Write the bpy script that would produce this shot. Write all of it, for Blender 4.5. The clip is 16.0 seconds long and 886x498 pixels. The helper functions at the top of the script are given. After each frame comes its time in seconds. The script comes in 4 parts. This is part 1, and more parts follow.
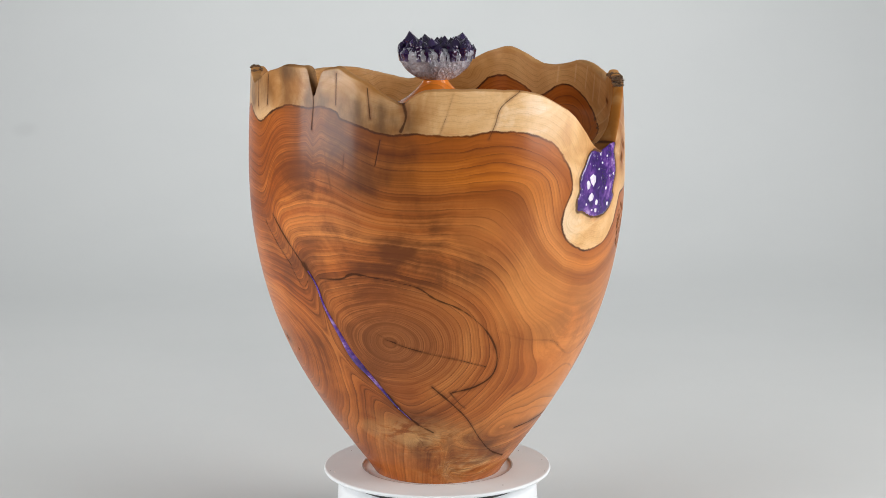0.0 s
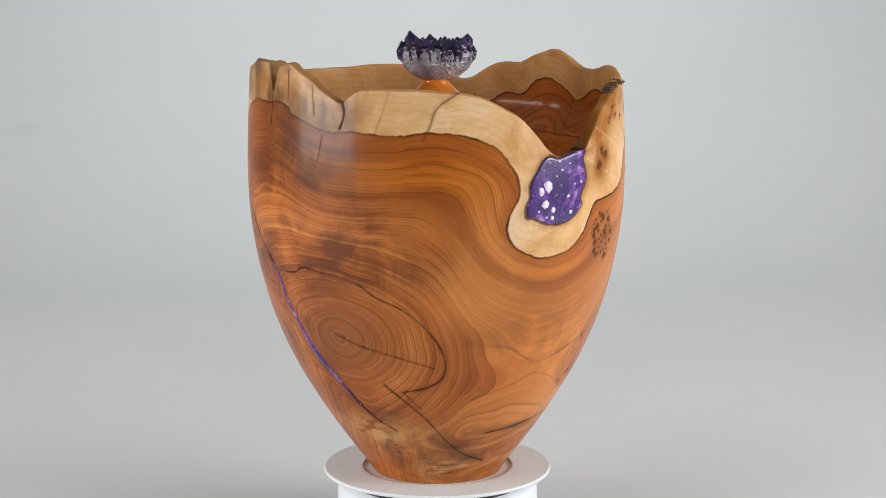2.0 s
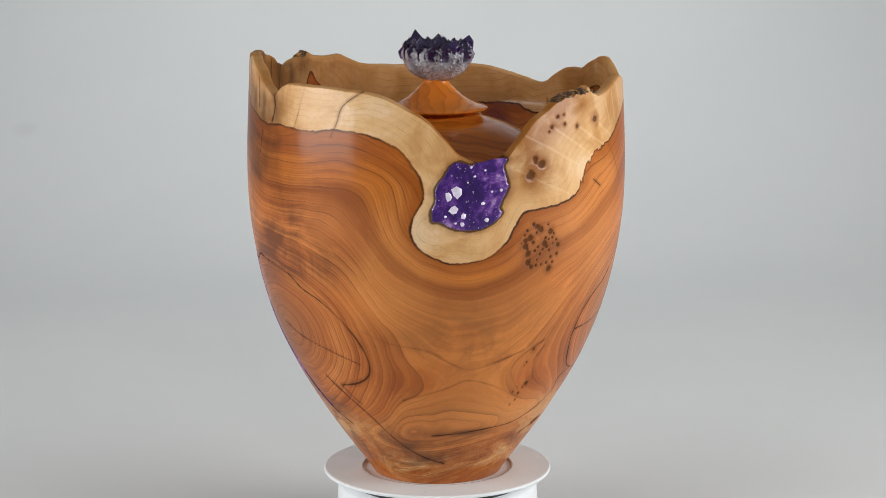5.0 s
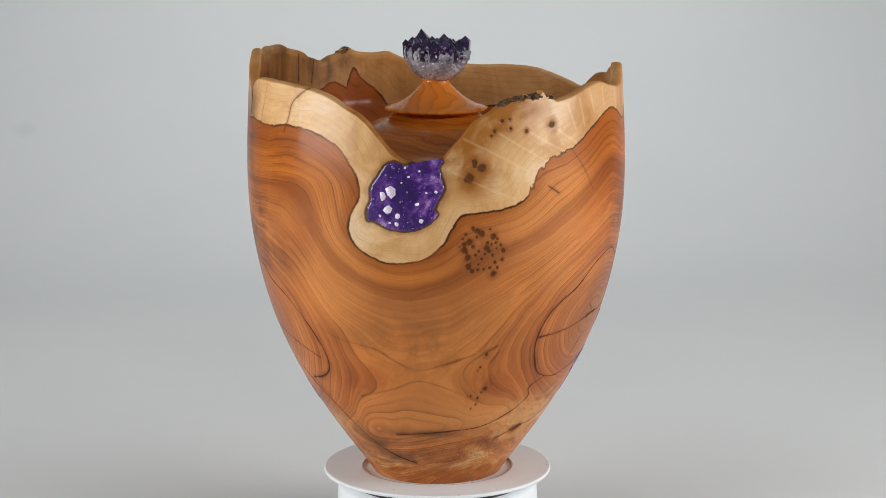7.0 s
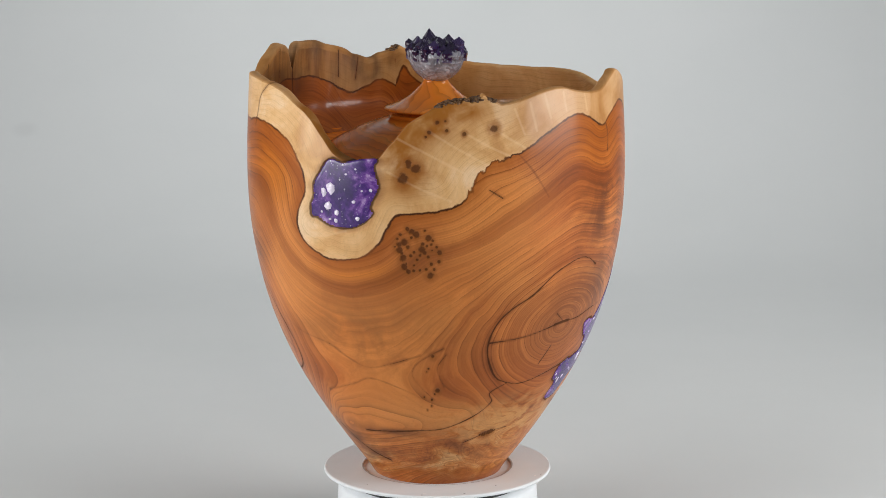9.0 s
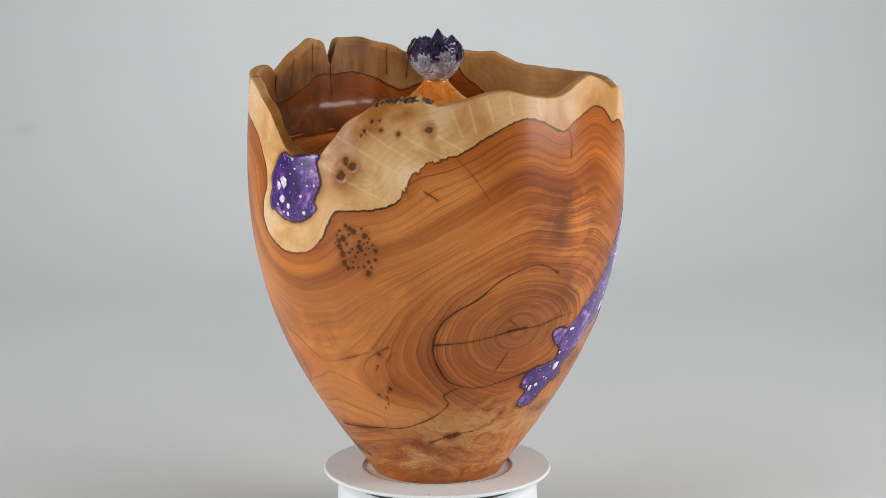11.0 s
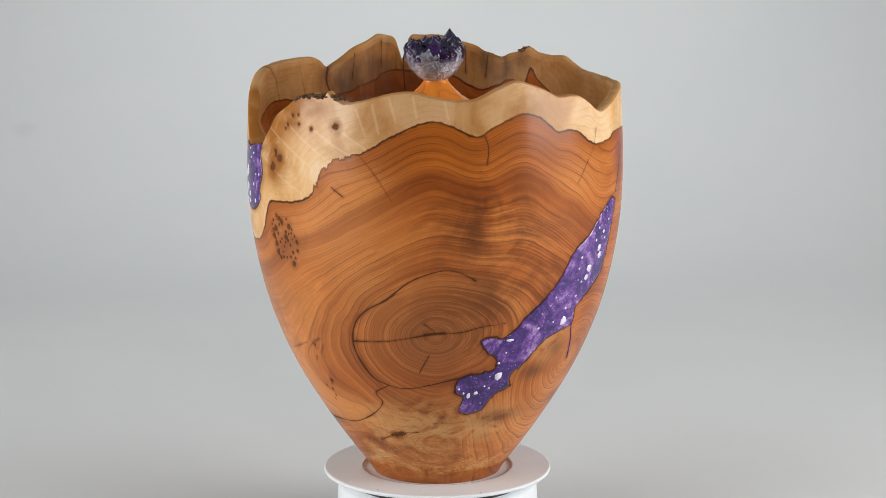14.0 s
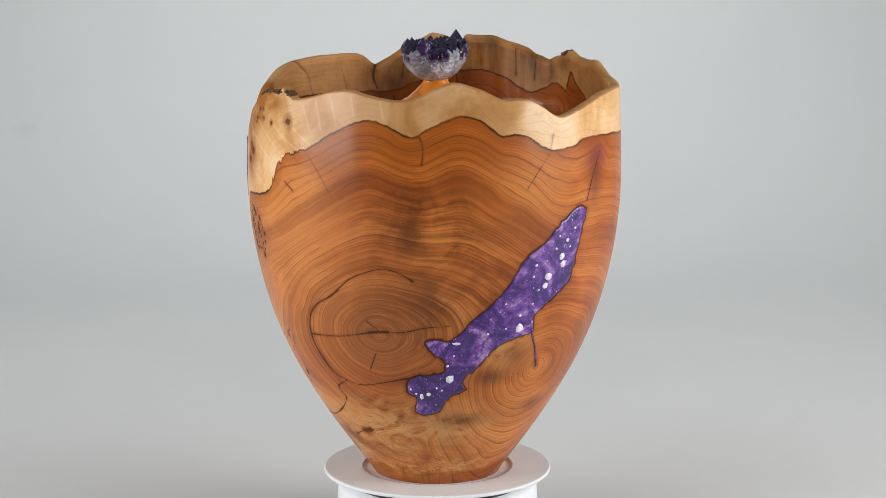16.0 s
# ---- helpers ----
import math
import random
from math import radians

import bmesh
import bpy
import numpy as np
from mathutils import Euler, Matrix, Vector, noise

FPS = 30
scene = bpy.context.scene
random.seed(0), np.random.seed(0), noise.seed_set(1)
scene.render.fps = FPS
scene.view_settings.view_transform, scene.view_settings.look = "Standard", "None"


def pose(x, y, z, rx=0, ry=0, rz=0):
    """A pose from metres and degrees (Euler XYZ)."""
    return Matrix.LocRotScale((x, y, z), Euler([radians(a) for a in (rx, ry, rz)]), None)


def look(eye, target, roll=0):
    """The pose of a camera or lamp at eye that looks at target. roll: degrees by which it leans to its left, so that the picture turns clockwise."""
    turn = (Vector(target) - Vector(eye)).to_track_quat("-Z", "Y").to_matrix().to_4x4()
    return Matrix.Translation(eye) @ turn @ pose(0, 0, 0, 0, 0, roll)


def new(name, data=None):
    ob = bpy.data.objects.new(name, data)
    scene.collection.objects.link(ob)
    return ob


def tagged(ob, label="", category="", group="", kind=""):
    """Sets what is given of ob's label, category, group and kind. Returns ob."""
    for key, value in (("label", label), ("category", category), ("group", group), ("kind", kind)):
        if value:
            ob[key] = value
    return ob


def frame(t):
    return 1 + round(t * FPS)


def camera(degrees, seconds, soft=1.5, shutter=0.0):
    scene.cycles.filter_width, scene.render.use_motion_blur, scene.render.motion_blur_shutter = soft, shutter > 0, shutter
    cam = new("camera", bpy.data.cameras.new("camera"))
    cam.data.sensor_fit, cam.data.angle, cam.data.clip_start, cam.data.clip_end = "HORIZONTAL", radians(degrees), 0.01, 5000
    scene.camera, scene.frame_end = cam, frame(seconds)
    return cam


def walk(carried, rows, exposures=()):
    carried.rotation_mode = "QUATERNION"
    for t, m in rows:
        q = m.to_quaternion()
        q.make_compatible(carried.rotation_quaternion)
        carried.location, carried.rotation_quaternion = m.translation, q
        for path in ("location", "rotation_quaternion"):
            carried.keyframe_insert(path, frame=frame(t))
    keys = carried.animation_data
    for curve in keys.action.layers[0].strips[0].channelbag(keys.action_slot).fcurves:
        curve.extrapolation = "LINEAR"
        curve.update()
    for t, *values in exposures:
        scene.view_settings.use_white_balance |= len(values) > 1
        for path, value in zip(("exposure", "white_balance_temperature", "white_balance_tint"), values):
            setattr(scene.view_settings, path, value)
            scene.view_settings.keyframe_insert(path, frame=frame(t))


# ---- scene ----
# ---- camera ----
EYE = Vector((0.0, -1.7065, 0.4864))
PITCH, YAW = radians(10.609), radians(0.163)
AIM = EYE + Vector((math.sin(YAW) * math.cos(PITCH), math.cos(YAW) * math.cos(PITCH), -math.sin(PITCH)))
SPIN = -9.323                                  # degrees of turn per second, clockwise seen from above
cam = camera(21.651, 16.0, soft=0.8)
walk(cam, [(0.0, look(EYE, AIM, -0.19)), (16.0, look(EYE, AIM, -0.19))], exposures=[(0.0, 0.09), (4.0, -0.03), (9.0, -0.07), (12.0, -0.04), (16.0, 0.02)])

# ---- world and studio lights ----
world = bpy.data.worlds.new("studio_air")
scene.world = world
world.use_nodes = True
world.node_tree.nodes["Background"].inputs["Color"].default_value = (0.97, 0.99, 0.985, 1)
world.node_tree.nodes["Background"].inputs["Strength"].default_value = 0.165


def softbox(name, eye, target, width, height, power, colour, spread):
    lamp = bpy.data.lights.new(name, "AREA")
    lamp.shape, lamp.size, lamp.size_y, lamp.energy, lamp.color = "RECTANGLE", width, height, power, colour
    lamp.spread = radians(spread)
    ob = new(name, lamp)
    ob.matrix_world = look(eye, target)
    return ob


softbox("softbox_lamp_a", (-1.31, -0.57, 0.46), (0, 0, 0.24), 1.0, 0.7, 10.6, (1.0, 0.985, 0.97), 140)
softbox("softbox_lamp_b", (1.36, -0.46, 0.52), (0, 0, 0.31), 0.95, 0.7, 12.9, (1.0, 0.985, 0.97), 140)
# unseen fill, added only to bring the backdrop up in brightness
softbox("backdrop_fill", (0.0, 0.6, 2.1), (0, 1.6, 0.12), 1.4, 0.5, 7.3, (0.98, 0.99, 1.0), 95)


# ---- node helpers and materials ----
class Nodes:
    """A small builder of shader nodes."""

    def __init__(self, name):
        self.mat = bpy.data.materials.new(name)
        self.mat.use_nodes = True
        self.tree = self.mat.node_tree
        self.bsdf = self.tree.nodes["Principled BSDF"]
        self.place = self.node("ShaderNodeTexCoord").outputs["Object"]

    def node(self, kind):
        n = self.tree.nodes.new(kind)
        return n

    def put(self, socket, value):
        if isinstance(value, bpy.types.NodeSocket):
            self.tree.links.new(value, socket)
        elif isinstance(value, tuple) and len(value) == 3 and socket.type == "RGBA":
            socket.default_value = (*value, 1)
        else:
            socket.default_value = value

    def math(self, op, a, b=0.0, c=0.0, clamp=False):
        n = self.node("ShaderNodeMath")
        n.operation, n.use_clamp = op, clamp
        for s, v in zip(n.inputs, (a, b, c)):
            self.put(s, v)
        return n.outputs[0]

    def vmath(self, op, a, b):
        n = self.node("ShaderNodeVectorMath")
        n.operation = op
        self.put(n.inputs[0], a)
        self.put(n.inputs["Scale"] if op == "SCALE" else n.inputs[1], b)
        return n.outputs[0]

    def attr(self, name):
        n = self.node("ShaderNodeAttribute")
        n.attribute_name = name
        return n.outputs["Fac"]

    def noise(self, vector, scale, detail=3.0, rough=0.55, warp=0.0, colour=False):
        n = self.node("ShaderNodeTexNoise")
        for key, v in (("Vector", vector), ("Scale", scale), ("Detail", detail), ("Roughness", rough), ("Distortion", warp)):
            self.put(n.inputs[key], v)
        return n.outputs["Color" if colour else "Fac"]

    def cells(self, vector, scale, feature="F1", out="Distance"):
        n = self.node("ShaderNodeTexVoronoi")
        n.feature = feature
        self.put(n.inputs["Vector"], vector)
        self.put(n.inputs["Scale"], scale)
        return n.outputs[out]

    def step(self, value, lo, hi, a=0.0, b=1.0):
        n = self.node("ShaderNodeMapRange")
        n.interpolation_type = "SMOOTHSTEP"
        for s, v in zip(n.inputs, (value, lo, hi, a, b)):
            self.put(s, v)
        return n.outputs[0]

    def mix(self, fac, a, b, blend="MIX"):
        n = self.node("ShaderNodeMix")
        n.data_type, n.blend_type = "RGBA", blend
        self.put(n.inputs[0], fac)
        self.put(n.inputs[6], a)
        self.put(n.inputs[7], b)
        return n.outputs[2]

    def ramp(self, fac, stops):
        n = self.node("ShaderNodeValToRGB")
        while len(n.color_ramp.elements) < len(stops):
            n.color_ramp.elements.new(0.5)
        for e, (at, colour) in zip(n.color_ramp.elements, stops):
            e.position, e.color = at, (*colour, 1)
        self.put(n.inputs[0], fac)
        return n.outputs[0]

    def bump(self, height, strength, distance):
        n = self.node("ShaderNodeBump")
        for key, v in (("Height", height), ("Strength", strength), ("Distance", distance)):
            self.put(n.inputs[key], v)
        self.put(self.bsdf.inputs["Normal"], n.outputs[0])

    def finish(self, **inputs):
        for key, v in inputs.items():
            self.put(self.bsdf.inputs[key.replace("_", " ")], v)
        return self.mat


def turned_wood():
    """Oiled heartwood with growth rings, pale sapwood above its dark border, cracks, knots and stains."""
    w = Nodes("turned_wood")
    P = w.place
    slow, fine = w.step(w.noise(P, 9, 2), 0.34, 0.66), w.noise(P, 55, 4, 0.6)
    gentle, grit = w.noise(P, 42, 2, 0.45), w.noise(P, 420, 3, 0.6)
    ring, low, calm, quiet = w.attr("ring"), w.attr("swirl"), w.attr("calm"), w.attr("plain")
    inside, inner_shade = w.attr("inside"), w.attr("inner_shade")
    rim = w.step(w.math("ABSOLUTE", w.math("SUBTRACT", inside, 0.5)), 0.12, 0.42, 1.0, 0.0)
    loud = w.math("MULTIPLY", w.math("MULTIPLY_ADD", quiet, -0.85, 1.0), w.math("MULTIPLY_ADD", low, -0.75, 1.0))
    warp = w.math("MULTIPLY", w.math("SUBTRACT", w.noise(P, 17, 2, 0.45, 0.6), 0.5), w.math("MULTIPLY", calm, 0.032))
    phase = w.math("ADD", w.math("ADD", ring, warp), w.math("MULTIPLY", calm, w.math("MULTIPLY_ADD", gentle, 0.008, w.math("MULTIPLY", slow, 0.012))))
    along = w.node("ShaderNodeCombineXYZ")
    w.put(along.inputs[0], phase)
    w.put(along.inputs[1], w.math("MULTIPLY", slow, 0.02))
    along = along.outputs[0]

    def lines(value, count, sharp):
        return w.math("POWER", w.math("FRACT", w.math("MULTIPLY", value, count)), sharp)

    bands = w.step(w.noise(along, 17, 3, 0.55), 0.28, 0.72)
    fibre = w.step(w.noise(along, 74, 4, 0.65), 0.3, 0.7)
    figure = w.step(w.math("MULTIPLY_ADD", w.noise(P, 17, 5, 0.62, 0.9), 0.85, w.math("MULTIPLY", fibre, 0.15)), 0.36, 0.68)
    # growth rings: one dark late line a year, of uneven strength, with faint lines between
    year = w.math("MULTIPLY", lines(phase, 42, 6), w.step(w.noise(along, 75, 1), 0.34, 0.62, 0.2, 1.0))
    year = w.math("MULTIPLY", w.math("MULTIPLY", year, w.step(w.noise(P, 22, 2), 0.3, 0.6, 0.55, 1.0)), loud)
    thin = w.math("MULTIPLY", w.math("MULTIPLY", lines(phase, 126, 3.0), w.step(w.noise(P, 14, 2), 0.35, 0.62, 0.2, 1.0)), loud)
    tone = w.math("MULTIPLY_ADD", w.math("SUBTRACT", bands, 0.5), w.math("MULTIPLY_ADD", quiet, 0.14, 0.34), w.math("MULTIPLY_ADD", w.math("SUBTRACT", slow, 0.5), 0.36, w.math("MULTIPLY_ADD", fibre, 0.24, 0.42)))
    heart = w.ramp(tone, [(0.0, (0.145, 0.027, 0.003)), (0.3, (0.32, 0.070, 0.009)), (0.6, (0.52, 0.140, 0.023)), (1.0, (0.76, 0.275, 0.064))])
    # the low part grows in swirls of pale and red-brown wood
    curl = w.noise(w.vmath("MULTIPLY", P, (1.0, 1.0, 1.7)), 13, 2, 0.45, 2.4)
    flame = w.ramp(w.noise(w.vmath("MULTIPLY", P, (1.0, 1.0, 2.1)), 24, 4, 0.6, 2.2),
                   [(0.34, (0.16, 0.034, 0.005)), (0.45, (0.46, 0.135, 0.024)), (0.55, (0.62, 0.25, 0.065)), (0.68, (0.80, 0.47, 0.19))])
    flame = w.mix(w.math("MULTIPLY", lines(curl, 17, 4), 0.5), flame, (0.22, 0.06, 0.012))
    heart = w.mix(w.math("MULTIPLY", low, 0.9), heart, flame)
    heart = w.mix(w.math("MULTIPLY", w.attr("core"), 0.62), heart, w.mix(fibre, (0.33, 0.118, 0.036), (0.48, 0.19, 0.066)))
    heart = w.mix(w.math("MULTIPLY", w.math("SUBTRACT", 1.0, figure), w.math("MULTIPLY_ADD", w.attr("brown"), 0.74, 0.16)), heart, (0.125, 0.034, 0.009))
    heart = w.mix(w.math("MULTIPLY", w.attr("ember"), 0.72), heart, w.mix(bands, (0.18, 0.036, 0.002), (0.60, 0.168, 0.010)))
    blond = w.math("MULTIPLY", w.attr("blond"), w.step(bands, 0.0, 0.7, 0.5, 1.0))
    heart = w.mix(w.math("MULTIPLY", blond, 0.6), heart, (0.76, 0.30, 0.080))
    heart = w.mix(w.math("MULTIPLY", year, 0.74), heart, (0.085, 0.020, 0.004))
    heart = w.mix(w.math("MULTIPLY", thin, 0.40), heart, (0.13, 0.034, 0.008))
    heart = w.mix(w.math("MULTIPLY", w.math("MULTIPLY", low, lines(curl, 22, 5)), 0.45), heart, (0.09, 0.021, 0.004))
    pale = w.math("MULTIPLY", w.attr("pale"), w.step(w.noise(w.vmath("MULTIPLY", P, (1.0, 1.0, 1.6)), 34, 4, 0.6, 1.6), 0.38, 0.56))
    heart = w.mix(w.math("MULTIPLY", pale, 0.6), heart, w.mix(fine, (0.58, 0.26, 0.075), (0.80, 0.48, 0.20)))
    # shade inside the hollow wall, put into the heartwood colour
    heart = w.mix(w.math("MULTIPLY", inner_shade, 0.5), heart, w.mix(bands, (0.16, 0.030, 0.003), (0.36, 0.085, 0.009)))
    pores = w.step(w.noise(w.vmath("MULTIPLY", P, (1.0, 1.0, 0.25)), 300, 3, 0.7), 0.55, 0.75)
    heart = w.mix(w.math("MULTIPLY", pores, 0.08), heart, (0.1, 0.03, 0.009))
    # sapwood: creamy, with fine growth lines that follow its border
    streak = w.step(w.noise(w.vmath("MULTIPLY", P, (1.0, 1.0, 0.10)), 150, 3, 0.65), 0.3, 0.7)
    cloud = w.step(w.noise(P, 22, 4, 0.55, 0.8), 0.3, 0.7)
    sapwood = w.ramp(w.math("MULTIPLY_ADD", cloud, 0.9, w.math("MULTIPLY", streak, 0.1)),
                     [(0.0, (0.60, 0.31, 0.115)), (0.35, (0.72, 0.42, 0.18)), (0.7, (0.80, 0.51, 0.255)), (1.0, (0.86, 0.62, 0.385))])
    swim = w.math("MULTIPLY_ADD", w.noise(P, 14, 2, 0.45, 0.8), 0.028, w.attr("sap"))
    grow = w.math("MULTIPLY", w.math("MAXIMUM", lines(swim, 210, 5), w.math("MULTIPLY", lines(swim, 640, 2.5), 0.5)), w.step(fine, 0.34, 0.62, 0.25, 1.0))
    sapwood = w.mix(w.math("MULTIPLY", grow, 0.40), sapwood, (0.40, 0.19, 0.055))
    sapwood = w.mix(w.math("MULTIPLY", w.attr("tan"), w.step(cloud, 0.0, 0.9, 0.95, 0.6)), sapwood, w.mix(cloud, (0.30, 0.115, 0.024), (0.46, 0.20, 0.052)))
    # inside, browner sapwood colours stand in for the weaker light there
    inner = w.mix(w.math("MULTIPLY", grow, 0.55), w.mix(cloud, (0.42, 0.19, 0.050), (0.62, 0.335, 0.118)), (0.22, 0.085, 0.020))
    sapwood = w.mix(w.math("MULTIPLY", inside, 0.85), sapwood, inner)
    # one stretch of the inside gets a still deeper painted shade
    sapwood = w.mix(w.math("MULTIPLY", inner_shade, w.step(cloud, 0.0, 1.0, 0.95, 0.65)), sapwood, w.mix(streak, (0.17, 0.058, 0.013), (0.36, 0.15, 0.04)))
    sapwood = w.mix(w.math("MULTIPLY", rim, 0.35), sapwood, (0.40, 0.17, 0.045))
    sapwood = w.mix(w.math("MULTIPLY", w.attr("smoke"), w.step(w.noise(w.vmath("MULTIPLY", P, (1.0, 1.0, 0.4)), 70, 4), 0.3, 0.7, 0.3, 0.85)), sapwood, (0.085, 0.042, 0.02))
    stripes = w.step(w.noise(P, 62, 3, 0.55, 0.4), 0.30, 0.62, 0.55, 1.0)
    sapwood = w.mix(w.math("MULTIPLY", w.attr("honey"), stripes), sapwood, (0.33, 0.120, 0.018))
    rays = w.step(w.math("MULTIPLY_ADD", w.math("SUBTRACT", fine, 0.5), 1.2, w.attr("ray")), 0.2, 1.5, 1.0, 0.0)
    sapwood = w.mix(w.math("MULTIPLY", rays, 0.18), sapwood, (0.92, 0.70, 0.44))
    edge = w.math("MULTIPLY_ADD", w.math("SUBTRACT", fine, 0.5), 0.0045, w.attr("sap"))
    edge = w.math("MULTIPLY_ADD", w.math("SUBTRACT", w.noise(P, 230, 2), 0.5), 0.0012, edge)
    edge = w.math("MULTIPLY_ADD", w.math("MULTIPLY", w.attr("comb"), w.math("SUBTRACT", w.noise(w.vmath("MULTIPLY", P, (1.0, 1.0, 0.45)), 150, 2, 0.5, 0.6), 0.5)), 0.010, edge)
    in_heart = w.step(edge, -0.0005, 0.0005, 1.0, 0.0)
    col = w.mix(in_heart, sapwood, heart)
    # the border: a thin dark line, with a burnt shade running into the heartwood
    rim_glow = w.math("MULTIPLY", w.step(edge, -0.011, -0.001), in_heart)
    col = w.mix(w.math("MULTIPLY", rim_glow, 0.5), col, (0.30, 0.075, 0.006))
    line = w.math("MULTIPLY", w.step(w.math("ABSOLUTE", w.math("ADD", edge, 0.0005)), 0.0001, 0.0013, 1.0, 0.0), w.step(w.noise(P, 40, 3), 0.36, 0.6, 0.55, 1.0))
    col = w.mix(line, col, (0.05, 0.016, 0.004))
    smoke_heart = w.math("MULTIPLY", w.attr("smoke"), w.step(w.noise(w.vmath("MULTIPLY", P, (1.0, 1.0, 0.5)), 40, 4), 0.3, 0.7, 0.4, 0.85))
    col = w.mix(w.math("MULTIPLY", smoke_heart, in_heart), col, (0.075, 0.024, 0.010))
    stain = w.math("MULTIPLY", w.attr("wine"), w.step(bands, 0.1, 0.9, 0.3, 0.9))
    col = w.mix(w.math("MULTIPLY", stain, in_heart), col, (0.23, 0.050, 0.045))
    wander = w.step(w.noise(P, 44, 3, 0.6), 0.34, 0.64, 1.6, 0.65)
    crack = w.math("MULTIPLY", w.math("MULTIPLY_ADD", w.math("SUBTRACT", w.noise(P, 120, 3), 0.5), 0.7, w.attr("crack")), wander)
    halo = w.math("MULTIPLY", w.math("MULTIPLY", w.step(crack, 0.5, 5.0, 1.0, 0.0), w.step(w.noise(P, 30, 3), 0.4, 0.62, 0.3, 1.0)), 0.55)
    col = w.mix(halo, col, (0.15, 0.040, 0.009))
    gap = w.step(crack, 0.35, 1.3, 1.0, 0.0)
    col = w.mix(w.math("MULTIPLY", gap, 0.86), col, (0.042, 0.013, 0.004))
    pit = w.math("MULTIPLY_ADD", w.math("SUBTRACT", w.noise(P, 200, 3), 0.5), 1.8, w.attr("pit"))
    col = w.mix(w.math("MULTIPLY", w.step(pit, 0.9, 2.6, 1.0, 0.0), 0.6), col, (0.27, 0.085, 0.016))
    hole = w.step(pit, 0.55, 1.1, 1.0, 0.0)
    col = w.mix(w.math("MULTIPLY", hole, 0.82), col, w.mix(grit, (0.03, 0.010, 0.003), (0.12, 0.036, 0.008)))
    col = w.mix(w.math("MULTIPLY", w.step(w.noise(P, 700, 3, 0.65), 0.5, 0.72), 0.10), col, (0.12, 0.042, 0.014))
    dark = w.math("MAXIMUM", gap, hole)
    rough = w.math("ADD", w.math("MULTIPLY_ADD", grit, 0.12, 0.32), w.math("MULTIPLY", w.math("MAXIMUM", dark, rim), 0.3))
    w.bump(w.math("ADD", w.math("MULTIPLY_ADD", year, -0.2, w.math("MULTIPLY", grit, 0.2)), w.math("MULTIPLY", dark, -1.0)), 0.25, 0.0006)
    coat = w.math("MULTIPLY_ADD", w.math("MAXIMUM", dark, rim), -0.29, 0.29)
    return w.finish(Base_Color=col, Roughness=rough, Specular_IOR_Level=0.14, Coat_Weight=coat, Coat_Roughness=0.15)


def lid_wood():
    """Darker polished heartwood with rings cut across a turned dome."""
    w = Nodes("polished_lid_wood")
    P = w.place
    q = w.vmath("ADD", w.vmath("MULTIPLY", P, (1.0, 0.55, 1.6)), (0.03, 0.14, 0.0))
    d = w.node("ShaderNodeVectorMath")
    d.operation = "LENGTH"
    w.put(d.inputs[0], q)
    phase = w.math("MULTIPLY_ADD", w.noise(P, 18, 3), 0.03, d.outputs["Value"])
    s = w.math("POWER", w.math("FRACT", w.math("MULTIPLY", phase, 230)), 3.0)
    along = w.node("ShaderNodeCombineXYZ")
    w.put(along.inputs[0], phase)
    col = w.ramp(w.noise(along.outputs[0], 80, 3, 0.5), [(0.25, (0.46, 0.100, 0.008)), (0.5, (0.72, 0.20, 0.020)), (0.7, (0.86, 0.31, 0.042))])
    col = w.mix(w.math("MULTIPLY", s, 0.32), col, (0.14, 0.034, 0.008))
    grit = w.noise(P, 420, 3)
    w.bump(grit, 0.1, 0.0004)
    return w.finish(Base_Color=col, Roughness=w.math("MULTIPLY_ADD", grit, 0.1, 0.14), Coat_Weight=0.3, Coat_Roughness=0.05, Specular_IOR_Level=0.2)


def amethyst_resin():
    """Crushed purple stone set in clear resin, ground flush and polished."""
    w = Nodes("amethyst_inlay")
    P = w.place
    big, mid = w.step(w.noise(P, 34, 5, 0.62, 0.8), 0.34, 0.66), w.step(w.noise(P, 190, 4, 0.7), 0.3, 0.7)
    col = w.ramp(w.math("MULTIPLY_ADD", big, 0.68, w.math("MULTIPLY", mid, 0.32)),
                 [(0.12, (0.030, 0.010, 0.095)), (0.4, (0.058, 0.017, 0.17)), (0.65, (0.15, 0.050, 0.29)), (1.0, (0.46, 0.31, 0.58))])
    for scale, odds, size, strength in ((330, 0.88, 0.26, 0.6), (620, 0.78, 0.28, 0.55)):
        sep = w.node("ShaderNodeSeparateColor")
        w.put(sep.inputs[0], w.cells(P, scale, out="Color"))
        few = w.math("MULTIPLY", w.step(w.cells(P, scale), size - 0.08, size, 1.0, 0.0), w.step(sep.outputs[0], odds, odds + 0.03))
        col = w.mix(w.math("MULTIPLY", few, w.math("MULTIPLY", sep.outputs[1], strength)), col, (0.70, 0.58, 0.84))
    return w.finish(Base_Color=col, Roughness=0.25, Coat_Weight=0.25, Coat_Roughness=0.06)


def plain(name, colour, rough, coat=0.0, speck=0.06, scale=90):
    w = Nodes(name)
    n = w.noise(w.place, scale, 4, 0.6)
    col = w.mix(w.step(n, 0.3, 0.7), tuple(c * (1 - speck) for c in colour), tuple(min(1, c * (1 + speck)) for c in colour))
    return w.finish(Base_Color=col, Roughness=w.math("MULTIPLY_ADD", n, 0.08, rough - 0.04), Coat_Weight=coat)


